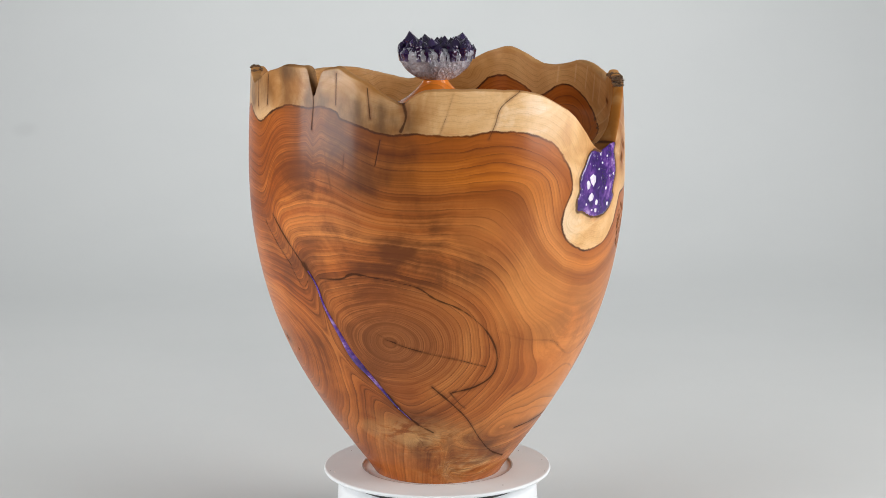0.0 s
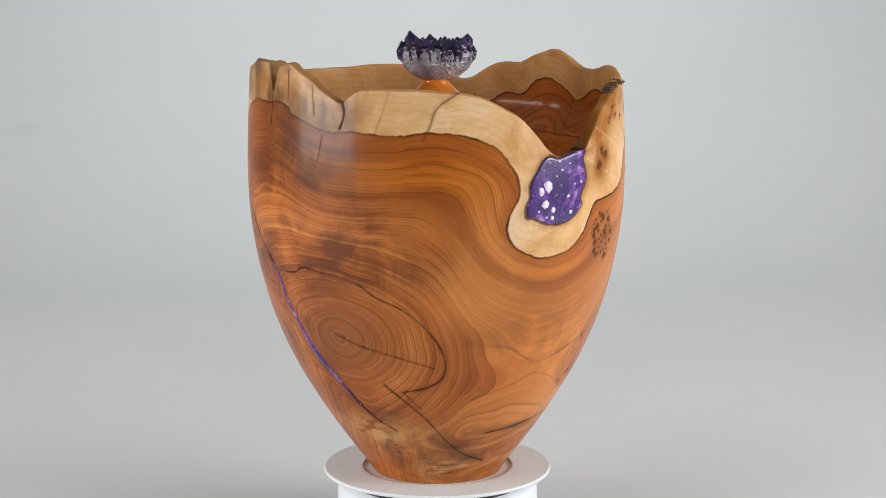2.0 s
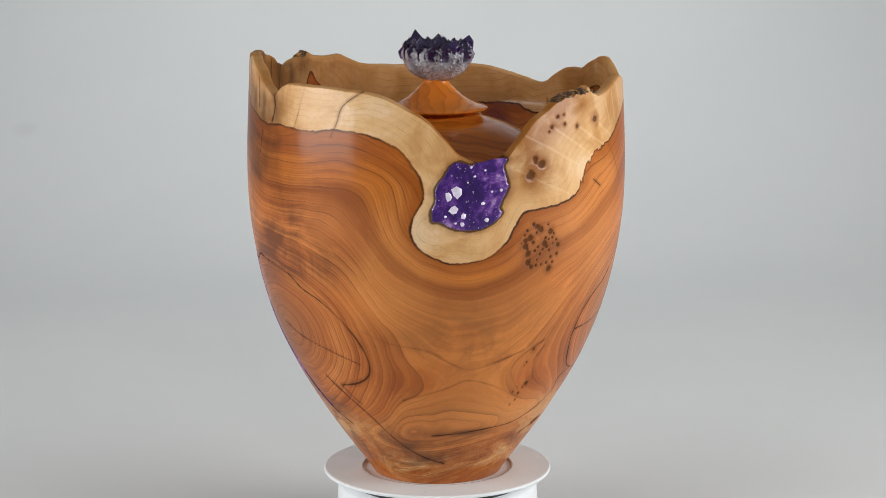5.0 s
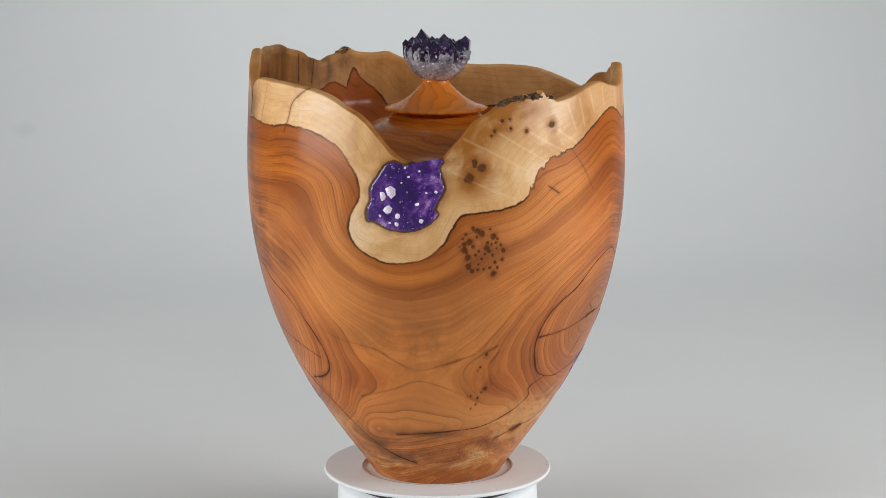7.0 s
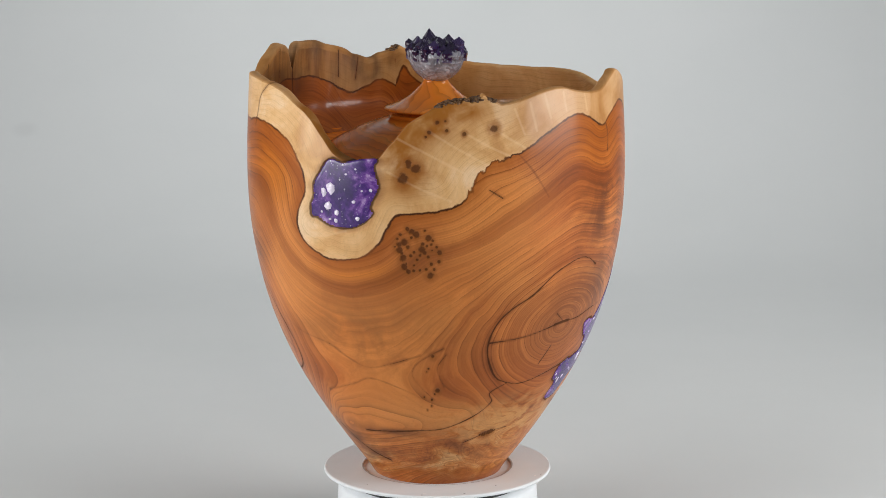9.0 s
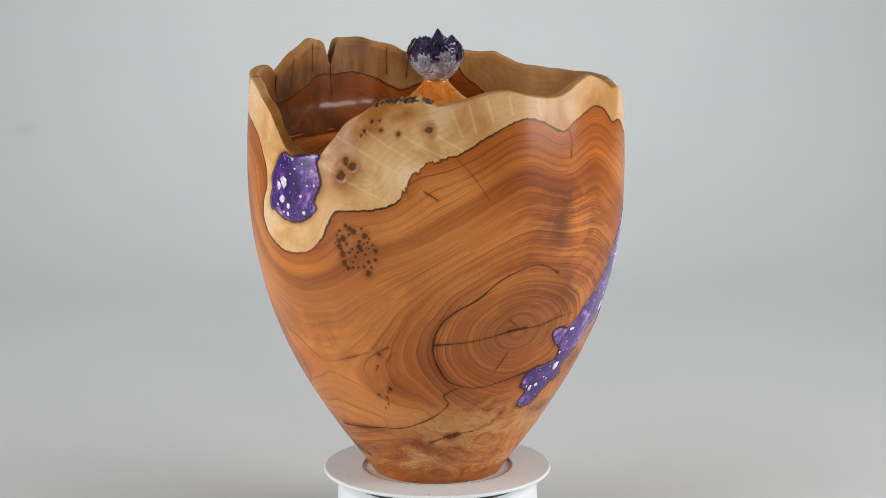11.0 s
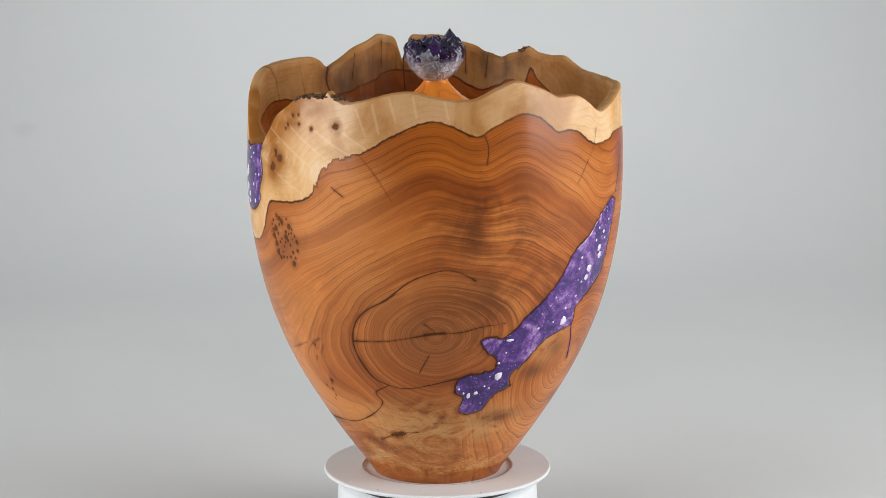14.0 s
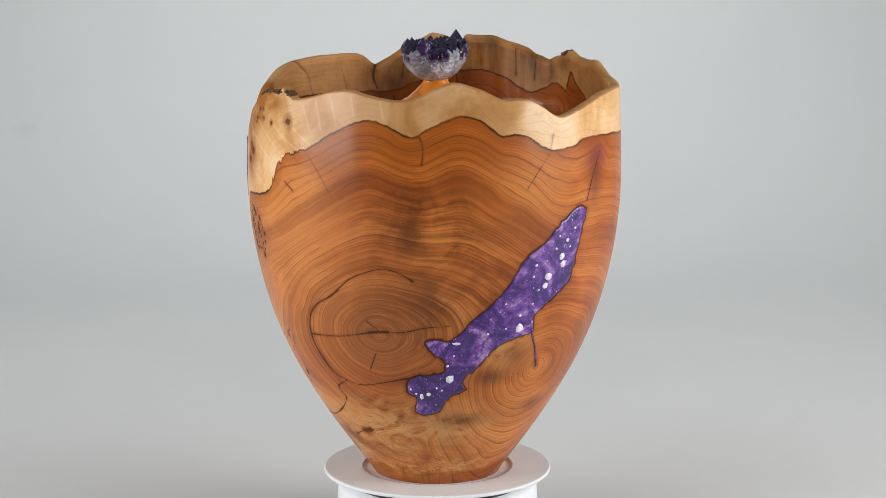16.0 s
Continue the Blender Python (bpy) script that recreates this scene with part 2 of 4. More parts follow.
def crystal_stone():
    w = Nodes("amethyst_point")
    P = w.place
    z = w.node("ShaderNodeSeparateXYZ")
    w.put(z.inputs[0], P)
    hue = w.step(w.math("MULTIPLY_ADD", w.noise(P, 120, 3), 0.009, z.outputs[2]), 0.0175, 0.0240)
    col = w.mix(hue, (0.27, 0.245, 0.35), (0.017, 0.006, 0.046))
    col = w.mix(w.math("MULTIPLY", w.step(w.noise(P, 260, 3, 0.7), 0.5, 0.7), 0.5), col, (0.016, 0.006, 0.042))
    odd = w.node("ShaderNodeObjectInfo").outputs["Random"]
    col = w.mix(w.math("MULTIPLY", w.step(odd, 0.72, 0.95), 0.3), col, (0.12, 0.065, 0.27))
    w.bump(w.cells(P, 420), 0.5, 0.0012)
    return w.finish(Base_Color=col, Roughness=0.08, Transmission_Weight=0.2, IOR=1.54, Coat_Weight=0.9, Coat_Roughness=0.03)


def druse():
    w = Nodes("quartz_crust")
    P = w.place
    f = w.cells(P, 330)
    n = w.noise(P, 90, 4, 0.6)
    col = w.ramp(n, [(0.3, (0.13, 0.13, 0.155)), (0.5, (0.28, 0.28, 0.32)), (0.7, (0.56, 0.56, 0.62))])
    w.bump(w.math("ADD", f, w.noise(P, 700, 2)), 0.85, 0.0017)
    return w.finish(Base_Color=col, Roughness=0.14, Coat_Weight=0.5, Coat_Roughness=0.1)


def backdrop_paper():
    """Matt grey paper with one faint round mark on it."""
    w = Nodes("grey_backdrop_paper")
    n = w.step(w.noise(w.place, 5, 4, 0.6), 0.3, 0.7)
    col = w.mix(n, (0.611, 0.630, 0.631), (0.627, 0.644, 0.645))
    d = w.node("ShaderNodeVectorMath")
    d.operation = "DISTANCE"
    w.put(d.inputs[0], w.place)
    d.inputs[1].default_value = (-0.552, 1.383, 0.072)
    col = w.mix(w.math("MULTIPLY", w.step(d.outputs["Value"], 0.006, 0.024, 1.0, 0.0), 0.1), col, (0.3, 0.3, 0.31))
    return w.finish(Base_Color=col, Roughness=0.85)


WOOD, LID_WOOD, RESIN = turned_wood(), lid_wood(), amethyst_resin()
POINT, DRUSE = crystal_stone(), druse()
QUARTZ = plain("white_quartz", (0.80, 0.72, 0.88), 0.2, 0.5, 0.15, 300)
BARK = plain("dark_bark", (0.12, 0.058, 0.022), 0.6, 0.0, 0.7, 320)
DISC = plain("white_disc_plastic", (0.80, 0.84, 0.87), 0.5, 0.04, 0.015, 40)
HOUSING = plain("white_housing_plastic", (0.80, 0.83, 0.86), 0.35, 0.1, 0.015, 30)
GROOVE = plain("grey_groove", (0.45, 0.44, 0.43), 0.6)
# near-black colour that paints the shade of the gap under the disc
SHADOW_GAP = plain("gap_shade", (0.03, 0.03, 0.03), 0.5)
PAPER = backdrop_paper()
SCUFF = plain("scuff_grey", (0.22, 0.22, 0.22), 0.6)
GLINT = plain("white_scuff", (0.92, 0.92, 0.92), 0.3)


# ---- mesh helpers ----
def mesh_of(name, verts, faces, material, smooth=True):
    me = bpy.data.meshes.new(name)
    me.from_pydata([tuple(v) for v in verts], [], faces)
    me.materials.append(material)
    if smooth:
        me.polygons.foreach_set("use_smooth", [True] * len(me.polygons))
    me.update()
    return me


def part(name, mesh, parent, label="", m=None):
    ob = new(name, mesh)
    ob.parent = parent
    if m is not None:
        ob.matrix_basis = m
    return tagged(ob, label)


def lathe(profile, count=192):
    """Vertices and faces of a turned shape from (radius, height) pairs, top or bottom first; radius 0 closes it."""
    verts, faces, rows = [], [], []
    for r, z in profile:
        if r < 1e-6:
            rows.append([len(verts)] * count)
            verts.append((0, 0, z))
        else:
            rows.append(list(range(len(verts), len(verts) + count)))
            verts += [(r * math.cos(a), r * math.sin(a), z) for a in (2 * math.pi * i / count for i in range(count))]
    for lo, hi in zip(rows, rows[1:]):
        for i in range(count):
            j = (i + 1) % count
            f = list(dict.fromkeys((lo[i], lo[j], hi[j], hi[i])))
            if len(f) > 2:
                faces.append(f)
    return verts, faces


def curve(points, steps=6):
    """A Catmull-Rom line through the points."""
    p = [points[0], *points, points[-1]]
    out = []
    for a, b, c, d in zip(p, p[1:], p[2:], p[3:]):
        for k in range(steps):
            t = k / steps
            out.append(tuple(0.5 * (2 * b[i] + (c[i] - a[i]) * t + (2 * a[i] - 5 * b[i] + 4 * c[i] - d[i]) * t * t
                                    + (3 * b[i] - a[i] - 3 * c[i] + d[i]) * t ** 3) for i in range(len(b))))
    return out + [tuple(points[-1])]


# ---- backdrop ----
def backdrop():
    """One sheet: table sweep, curve and back wall."""
    line = [(-2.6, -0.052), (0.9, -0.052)]
    line += [(0.9 + 1.0 * math.sin(a), 0.948 - 1.0 * math.cos(a)) for a in (radians(6 * k) for k in range(1, 16))]
    line += [(1.9, 2.6)]
    verts = [(x, y, z) for y, z in line for x in (-3.2, 3.2)]
    faces = [(2 * i, 2 * i + 1, 2 * i + 3, 2 * i + 2) for i in range(len(line) - 1)]
    ob = new("backdrop", mesh_of("backdrop", verts, faces, PAPER))
    thick = ob.modifiers.new("thickness", "SOLIDIFY")
    thick.thickness, thick.offset = 0.004, -1
    tagged(ob, "plain light grey seamless studio backdrop sweep", "backdrop", kind="structure")


backdrop()

# ---- turntable ----
RECESS = -0.0017


def turntable():
    root = tagged(new("turntable"), "white plastic motorised display turntable with a round disc", "turntable")
    root.location = (0, 0, -0.052)
    up = 0.052
    v, f = lathe([(0, 0.0), (0.076, 0.0), (0.078, 0.002), (0.0755, 0.038), (0.0745, 0.0405), (0, 0.0405)], 128)
    part("housing", mesh_of("housing", v, f, HOUSING), root)
    # added drum fills the gap; its dark colour replaces the shade there
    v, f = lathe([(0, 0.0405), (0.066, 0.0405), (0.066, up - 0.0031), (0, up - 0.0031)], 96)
    part("gap_drum", mesh_of("gap_drum", v, f, SHADOW_GAP), root, "near-black drum whose colour stands in for the shaded gap under the disc")
    R = 0.0861
    v, f = lathe([(0, -0.003), (R - 0.002, -0.003), (R - 0.0005, -0.0027), (R, -0.0018), (R, -0.0010), (R - 0.0003, -0.0003),
                  (R - 0.0010, 0.0), (R - 0.0014, 0.0), (0.0578, 0.0), (0.0572, 0.0), (0.0569, -0.0003), (0.0567, RECESS), (0.0564, RECESS), (0.055, RECESS), (0, RECESS)], 256)
    disc = part("disc", mesh_of("disc", v, f, DISC), root, "glossy white plastic disc with a shallow round recess")
    disc.location = (0, 0, up)
    v, f = lathe([(0.0574, 0.00012), (0.0569, 0.00015), (0.0566, 0.00012)], 256)
    part("groove", mesh_of("groove", v, f, GROOVE), disc, "thin grey ring round the recess")
    rnd = random.Random(4)
    for k, (th, rr, size, mat) in enumerate([(-75, .080, .0022, GLINT), (-78, .0825, .0008, SCUFF), (77, .0795, .0014, GLINT), (76, .083, .0006, SCUFF),
                                            (-5, .0845, .003, GLINT), (150, .080, .002, GLINT), (153, .083, .0008, SCUFF), (40, .075, .0006, SCUFF),
                                            (-120, .077, .0007, SCUFF), (205, .081, .0016, GLINT), (98, .081, .0007, SCUFF), (120, .073, .0006, SCUFF)]):
        n = 8
        pts = [(size * (0.7 + 0.5 * rnd.random()) * math.cos(6.283 * i / n), 0.4 * size * (0.7 + 0.5 * rnd.random()) * math.sin(6.283 * i / n)) for i in range(n)]
        vv = [(x, y, 0) for x, y in pts] + [(x * .7, y * .7, 0.00018) for x, y in pts]
        ff = [(i, (i + 1) % n, n + (i + 1) % n, n + i) for i in range(n)] + [tuple(range(n, 2 * n))]
        a = radians(th)
        part("scuff", mesh_of("scuff", vv, ff, mat), disc, "", Matrix.Translation((rr * math.sin(a), -rr * math.cos(a), 0)) @ Matrix.Rotation(a, 4, "Z"))
    return disc


turntable_disc = turntable()

# ---- vessel: shape ----
# outer profile: height, radius
PROFILE = [(-0.0017, 0.0482), (0.0060, 0.0532), (0.0140, 0.0592), (0.0240, 0.0667), (0.0360, 0.0754), (0.0500, 0.0848), (0.0660, 0.0949), (0.0840, 0.1052),
           (0.1040, 0.1147), (0.1260, 0.1233), (0.1500, 0.1303), (0.1750, 0.1355), (0.2000, 0.1388), (0.2250, 0.1400), (0.2500, 0.1398), (0.2750, 0.1388),
           (0.2950, 0.1378), (0.33, 0.1360)]
PZ, PR = (np.array(c) for c in zip(*curve(PROFILE, 8)))


def radius(z, deg=0.0):
    """Outer radius at a height; the wall is a little flatter on one side, from drying."""
    return np.interp(z, PZ, PR) * (1 - 0.02 * np.exp(-((np.mod(deg, 360) - 242) / 34) ** 2))


# height of the natural edge: degrees round the vessel, millimetres
EDGE_A = [(0, 302.5), (13, 302.3), (20, 301.5), (26, 300), (32, 296.5), (38, 290), (44, 281), (49, 269), (53, 258), (57, 253), (63, 251.5), (67, 255),
          (70, 263), (73, 271), (76, 279.5), (81, 286.5), (84, 291), (88, 294.5), (95, 296), (98, 297), (101, 294), (103.5, 292), (107, 293), (113, 297),
          (119, 300.5), (124, 301), (129, 298), (135, 295.7), (141, 295.3), (145, 298.5), (149, 303.2), (154, 307), (160, 304), (165, 299), (169, 294.6)]
EDGE_B = [(174, 294.8), (178, 293), (182, 288), (186, 282), (190, 280.5), (195, 283.8), (202, 288), (209, 291.5), (218, 293), (230, 292), (245, 292.9),
          (253, 294.5), (258, 299), (262, 303), (267, 302.3), (273, 303.5), (277, 307), (280, 304), (284, 302), (287.5, 298.5), (291, 301), (294, 303),
          (297, 307), (304, 311.5), (309, 315), (315, 315.3), (319, 314.8), (320.6, 305), (322, 296), (323.4, 304), (325, 313.5), (328, 316), (331, 316.4),
          (335, 311), (340, 306), (344, 300), (348, 295), (350.5, 293), (354, 299), (357, 302)]
_edge = np.array(curve(EDGE_A + EDGE_B + [(360, 302.5)], 8))


def edge_height(deg):
    return np.interp(np.mod(deg, 360), _edge[:, 0], _edge[:, 1]) / 1000


# lower border of the sapwood: degrees, millimetres
SAP_A = [(-82, 276), (-77, 281), (-72, 277), (-66, 272), (-61, 276), (-57, 281), (-51, 286.5), (-46, 288), (-40, 287), (-35, 288), (-30, 286), (-28, 281.5), (-23, 277.5),
         (-16, 272), (-11, 271), (-7, 272.5), (3, 271), (9, 271.3), (16, 273), (21, 273), (26, 271), (32, 267), (37, 260), (40, 250), (42.4, 240), (43, 229),
         (41, 218), (39.3, 207), (40, 199), (43, 190), (48, 184), (53, 181.6), (58, 182.8), (63, 187), (67, 195), (69, 205), (72, 215.5), (77, 217), (86, 219.5)]
SAP_B = [(91, 226.5), (93.4, 234), (96, 245), (102, 253), (108, 257.5), (113, 263.5), (117, 269.5), (122, 276), (127, 280.5), (131, 281.2), (136, 277),
         (140, 272), (143, 270.5), (146, 274.5), (151, 280.7), (156, 285), (161.5, 282), (165, 275), (168, 270.2), (172, 271.5), (176.5, 268.5), (181, 261),
         (186.5, 257), (193, 258.5), (196.6, 263.2), (204, 263), (220, 261), (240, 258), (256, 256.5), (262, 260), (267, 274), (272, 282), (275.5, 292), (278, 278)]
ARC = 0.125                                     # metres per radian on the unrolled wall


def flat(points):
    """Degrees and millimetres to metres on the unrolled wall."""
    return np.array([(radians(a) * ARC, z / 1000) for a, z in points])


def distance(q, line, closed=False, reach=9.0):
    """Distance of each point of q (n, 2) from a polyline; points farther off than reach keep the value 9."""
    out = np.full(len(q), 9.0)
    lo, hi = line.min(0) - reach, line.max(0) + reach
    chosen = np.where(((q >= lo) & (q <= hi)).all(1))[0]
    p, best = q[chosen], np.full(len(chosen), 9.0)
    pts = np.vstack([line, line[:1]]) if closed else line
    for a, b in zip(pts, pts[1:]):
        d = b - a
        t = np.clip(((p - a) @ d) / max(d @ d, 1e-12), 0, 1)
        best = np.minimum(best, np.hypot(*(p - a - t[:, None] * d).T))
    out[chosen] = best
    return out


def within(q, poly):
    odd = np.zeros(len(q), bool)
    for (x0, y0), (x1, y1) in zip(poly, np.roll(poly, -1, 0)):
        if y0 != y1:
            odd ^= ((y0 > q[:, 1]) != (y1 > q[:, 1])) & (q[:, 0] < (x1 - x0) * (q[:, 1] - y0) / (y1 - y0) + x0)
    return odd


def near(deg, z, at, sx, sz):
    """A soft patch round a place on the wall (degrees, millimetres), with its half widths."""
    d = (np.mod(deg - at[0] + 180, 360) - 180) / sx
    return np.exp(-d * d - ((z * 1000 - at[1]) / sz) ** 2)


# outlines of the two stone inlays: degrees, millimetres
GEODE = [(53, 253.5), (57, 251.4), (61.8, 254), (67, 254.4), (66.2, 248.4), (67.3, 236.7), (66.5, 229), (64.9, 221), (65.6, 216), (62.5, 209), (57.7, 205),
         (52, 205.8), (47.9, 211), (45.3, 211.8), (45, 217.7), (46.3, 226), (46.3, 234), (48.8, 244), (50.5, 250.6), (53, 253.5)]
RIVER = [(196, 216), (198.5, 212), (197.7, 200), (195.7, 180), (194.6, 164), (190.6, 155), (185.6, 146), (181.8, 138), (182, 126), (176, 123), (170.1, 118), (166.5, 110), (164, 101.7),
         (160, 95.7), (158.7, 89), (160.6, 84), (156, 80), (153, 76), (150.3, 66.6), (144.4, 62.4), (140, 66), (140.8, 76), (137.7, 82.4), (138.3, 89.4), (140.7, 95),
         (147, 96.7), (152, 99.7), (151.4, 109), (147, 115.4), (145.4, 123), (148.6, 125), (153.4, 124.2), (157, 130), (162, 142), (168, 154), (172, 166), (176, 182), (182.5, 192.5),
         (187.3, 203.5), (193, 213), (196, 216)]


def ragged(points, steps, size):
    """A closed outline with small uneven bites, on the unrolled wall."""
    line = flat(curve(points, steps)[:-1])
    along = np.roll(line, -1, 0) - np.roll(line, 1, 0)
    out = np.stack([along[:, 1], -along[:, 0]], 1) / np.maximum(np.hypot(*along.T), 1e-9)[:, None]
    push = [noise.noise(Vector((x * 260, z * 260, 1.5))) + 0.6 * noise.noise(Vector((x * 620, z * 620, 4.5))) for x, z in line]
    return line + out * np.array(push)[:, None] * size


CRACKS = [  # half width in millimetres, then the line
    (0.95, [(144, 95), (137, 93), (128, 88.5), (119, 85), (112, 87), (106, 93), (102, 108), (101.3, 121), (103.5, 135), (108, 145.5), (115, 154.5), (121, 166), (126, 172.5), (133, 177), (138, 174.5), (142, 169)]),
    (0.7, [(101.5, 120.7), (113.6, 122.7), (121.6, 126), (130, 129.7), (138, 130.2), (145.5, 134), (153, 135.2)]),
    (1.3, [(126.5, 128.5), (130, 129.7), (133, 130)]),
    (0.55, [(124.2, 98.4), (127.8, 112.3)]), (0.5, [(130, 131), (126.5, 137)]),
    (0.75, [(112, 87), (106, 81), (105.6, 77.5), (107, 71), (100, 60), (87, 50.6), (73, 48.3), (56, 45.7), (44, 44)]),
    (0.8, [(5.9, 82), (14.6, 86), (20.6, 94.4), (21.5, 108), (18.3, 124), (13, 138), (6.4, 149), (-0.5, 156), (-5.5, 164), (-12.3, 168), (-21, 171), (-25.5, 172), (-30.6, 167), (-38, 166)]),
    (1.0, [(-23, 171.5), (-25.5, 172), (-28, 170)]),
    (0.55, [(-20, 128.6), (-15.6, 122.8), (-6.3, 116), (5.2, 110), (17.8, 102)]), (1.0, [(-17, 124), (-14, 122)]),
    (1.1, [(-2, 87), (6, 72.5), (13, 60), (23, 40), (35, 26), (51, 18)]), (0.6, [(5, 82), (9, 73), (12, 68)]),
    (0.8, [(-57, 207), (-52, 194), (-47.6, 183), (-42.5, 170)]), (0.6, [(-62, 200), (-57, 188), (-50, 172)]), (0.5, [(-50, 170), (-46, 157), (-43, 163)]),
    (1.0, [(-16, 64), (-9, 54), (-2, 47)]),
    (0.25, [(185, 268), (183.4, 255), (180, 245), (176, 232)]), (0.4, [(144.5, 270), (145.5, 262), (145, 251)]), (0.28, [(108, 257), (113, 243), (118, 225)]),
    (0.4, [(99, 233), (103, 227)]), (0.26, [(5, 300), (3, 285), (1, 272)]), (0.3, [(25, 300), (19, 290), (17, 278), (15, 268)]),
    (0.22, [(21.5, 129), (30.5, 121), (43.5, 116), (50.6, 107), (58.5, 100.5), (68.6, 105.6), (78.2, 112.5)]), (0.22, [(32.5, 74.7), (49, 84.6), (58.2, 91.6), (68.8, 85.6), (78.2, 76.8)]),
    (0.25, [(86, 118), (77.5, 107), (74.9, 96), (78.9, 84), (83, 76)]), (0.3, [(87, 113), (84, 101.6), (86.6, 87)]),
    (1.2, [(-9.5, 294), (-8.5, 284), (-10, 274)]), (0.9, [(-38.3, 298), (-38, 290), (-38.5, 272)]), (0.32, [(-34, 262), (-33, 248), (-31.5, 232)]),
    (0.3, [(-27, 258), (-27.5, 246)]), (0.5, [(-16, 268), (-17.5, 250)]), (2.7, [(-44, 174), (-39.8, 160), (-38, 144), (-34.3, 125), (-31, 108), (-26.6, 95), (-21, 80), (-16, 66), (-9, 54)]), (0.7, [(199, 218), (202, 236), (206, 252)]), (1.1, [(182, 127), (185.5, 112), (188.6, 97)]), (0.5, [(98, 37), (106, 42), (115, 46), (121, 47)]), (1.0, [(279, 306), (281, 296), (285, 288)]), (0.8, [(290, 300), (287, 285)]),
    (0.7, [(-82, 296), (-84, 284), (-88, 276)]), (0.5, [(-60, 306), (-60, 285)]), (0.5, [(-30, 312), (-30, 290)]), (0.4, [(-68, 300), (-67, 282)]),
    (0.5, [(-20, 303), (-19, 282)]),
]
RAYS = [  # pale ray lines across the sapwood
    [(73, 269), (82, 258), (92, 245)], [(82, 274), (90, 262), (98, 251)], [(92, 273), (99, 263), (105, 256)], [(99, 278), (105, 268), (110, 261)], [(107, 288), (110, 270)], [(112, 292), (114, 272)],
    [(117, 297), (119, 280)], [(124, 297), (125, 284)], [(133, 294), (134, 282)], [(42, 196), (50, 198), (57, 203)], [(70, 246), (80, 234), (88, 226)]]
PITS = [(76.1, 251.8, 2.1), (78.1, 249, 2.6), (74.5, 241.4, 2.9), (100.7, 275.3, 2.2), (91.9, 272.5, 1.1), (86.8, 274.8, 1.0), (84.2, 280, 1.1), (86.6, 281, 0.9), (82, 273.4, 1.2),
        (81, 270.4, 0.8), (82.3, 111.9, 1.4), (80.9, 102, 0.7), (80.2, 99.5, 0.6), (84.2, 83.9, 1.7), (78.8, 78.2, 0.8), (81.8, 76.3, 0.8), (81.7, 70.9, 0.7), (79.8, 67.2, 0.6),
        (83, 81, 0.7), (106.6, 42.7, 1.0), (108, 43.2, 1.5), (109.3, 43.7, 1.8), (110.6, 44.1, 1.9), (111.9, 44.6, 1.8), (113.2, 45.0, 1.5), (114.4, 45.4, 0.9), (-71, 108, 2.0), (-62, 103, 0.8)]


def burl_pits():
    """A cluster of pin knots below the large inlay."""
    rnd = random.Random(11)
    out = []
    while len(out) < 40:
        a, r = rnd.uniform(0, 6.283), math.sqrt(rnd.random())
        x, z = 78.6 + 6.6 * r * math.cos(a) + 1.5 * r * math.sin(a), 190.0 - 19.5 * r * math.sin(a)
        if all(abs(x - p) * 2.4 + abs(z - q) > 3.9 for p, q, _ in out):
            out.append((x, z, rnd.choice((0.8, 1.0, 1.3, 1.9))))
    return out


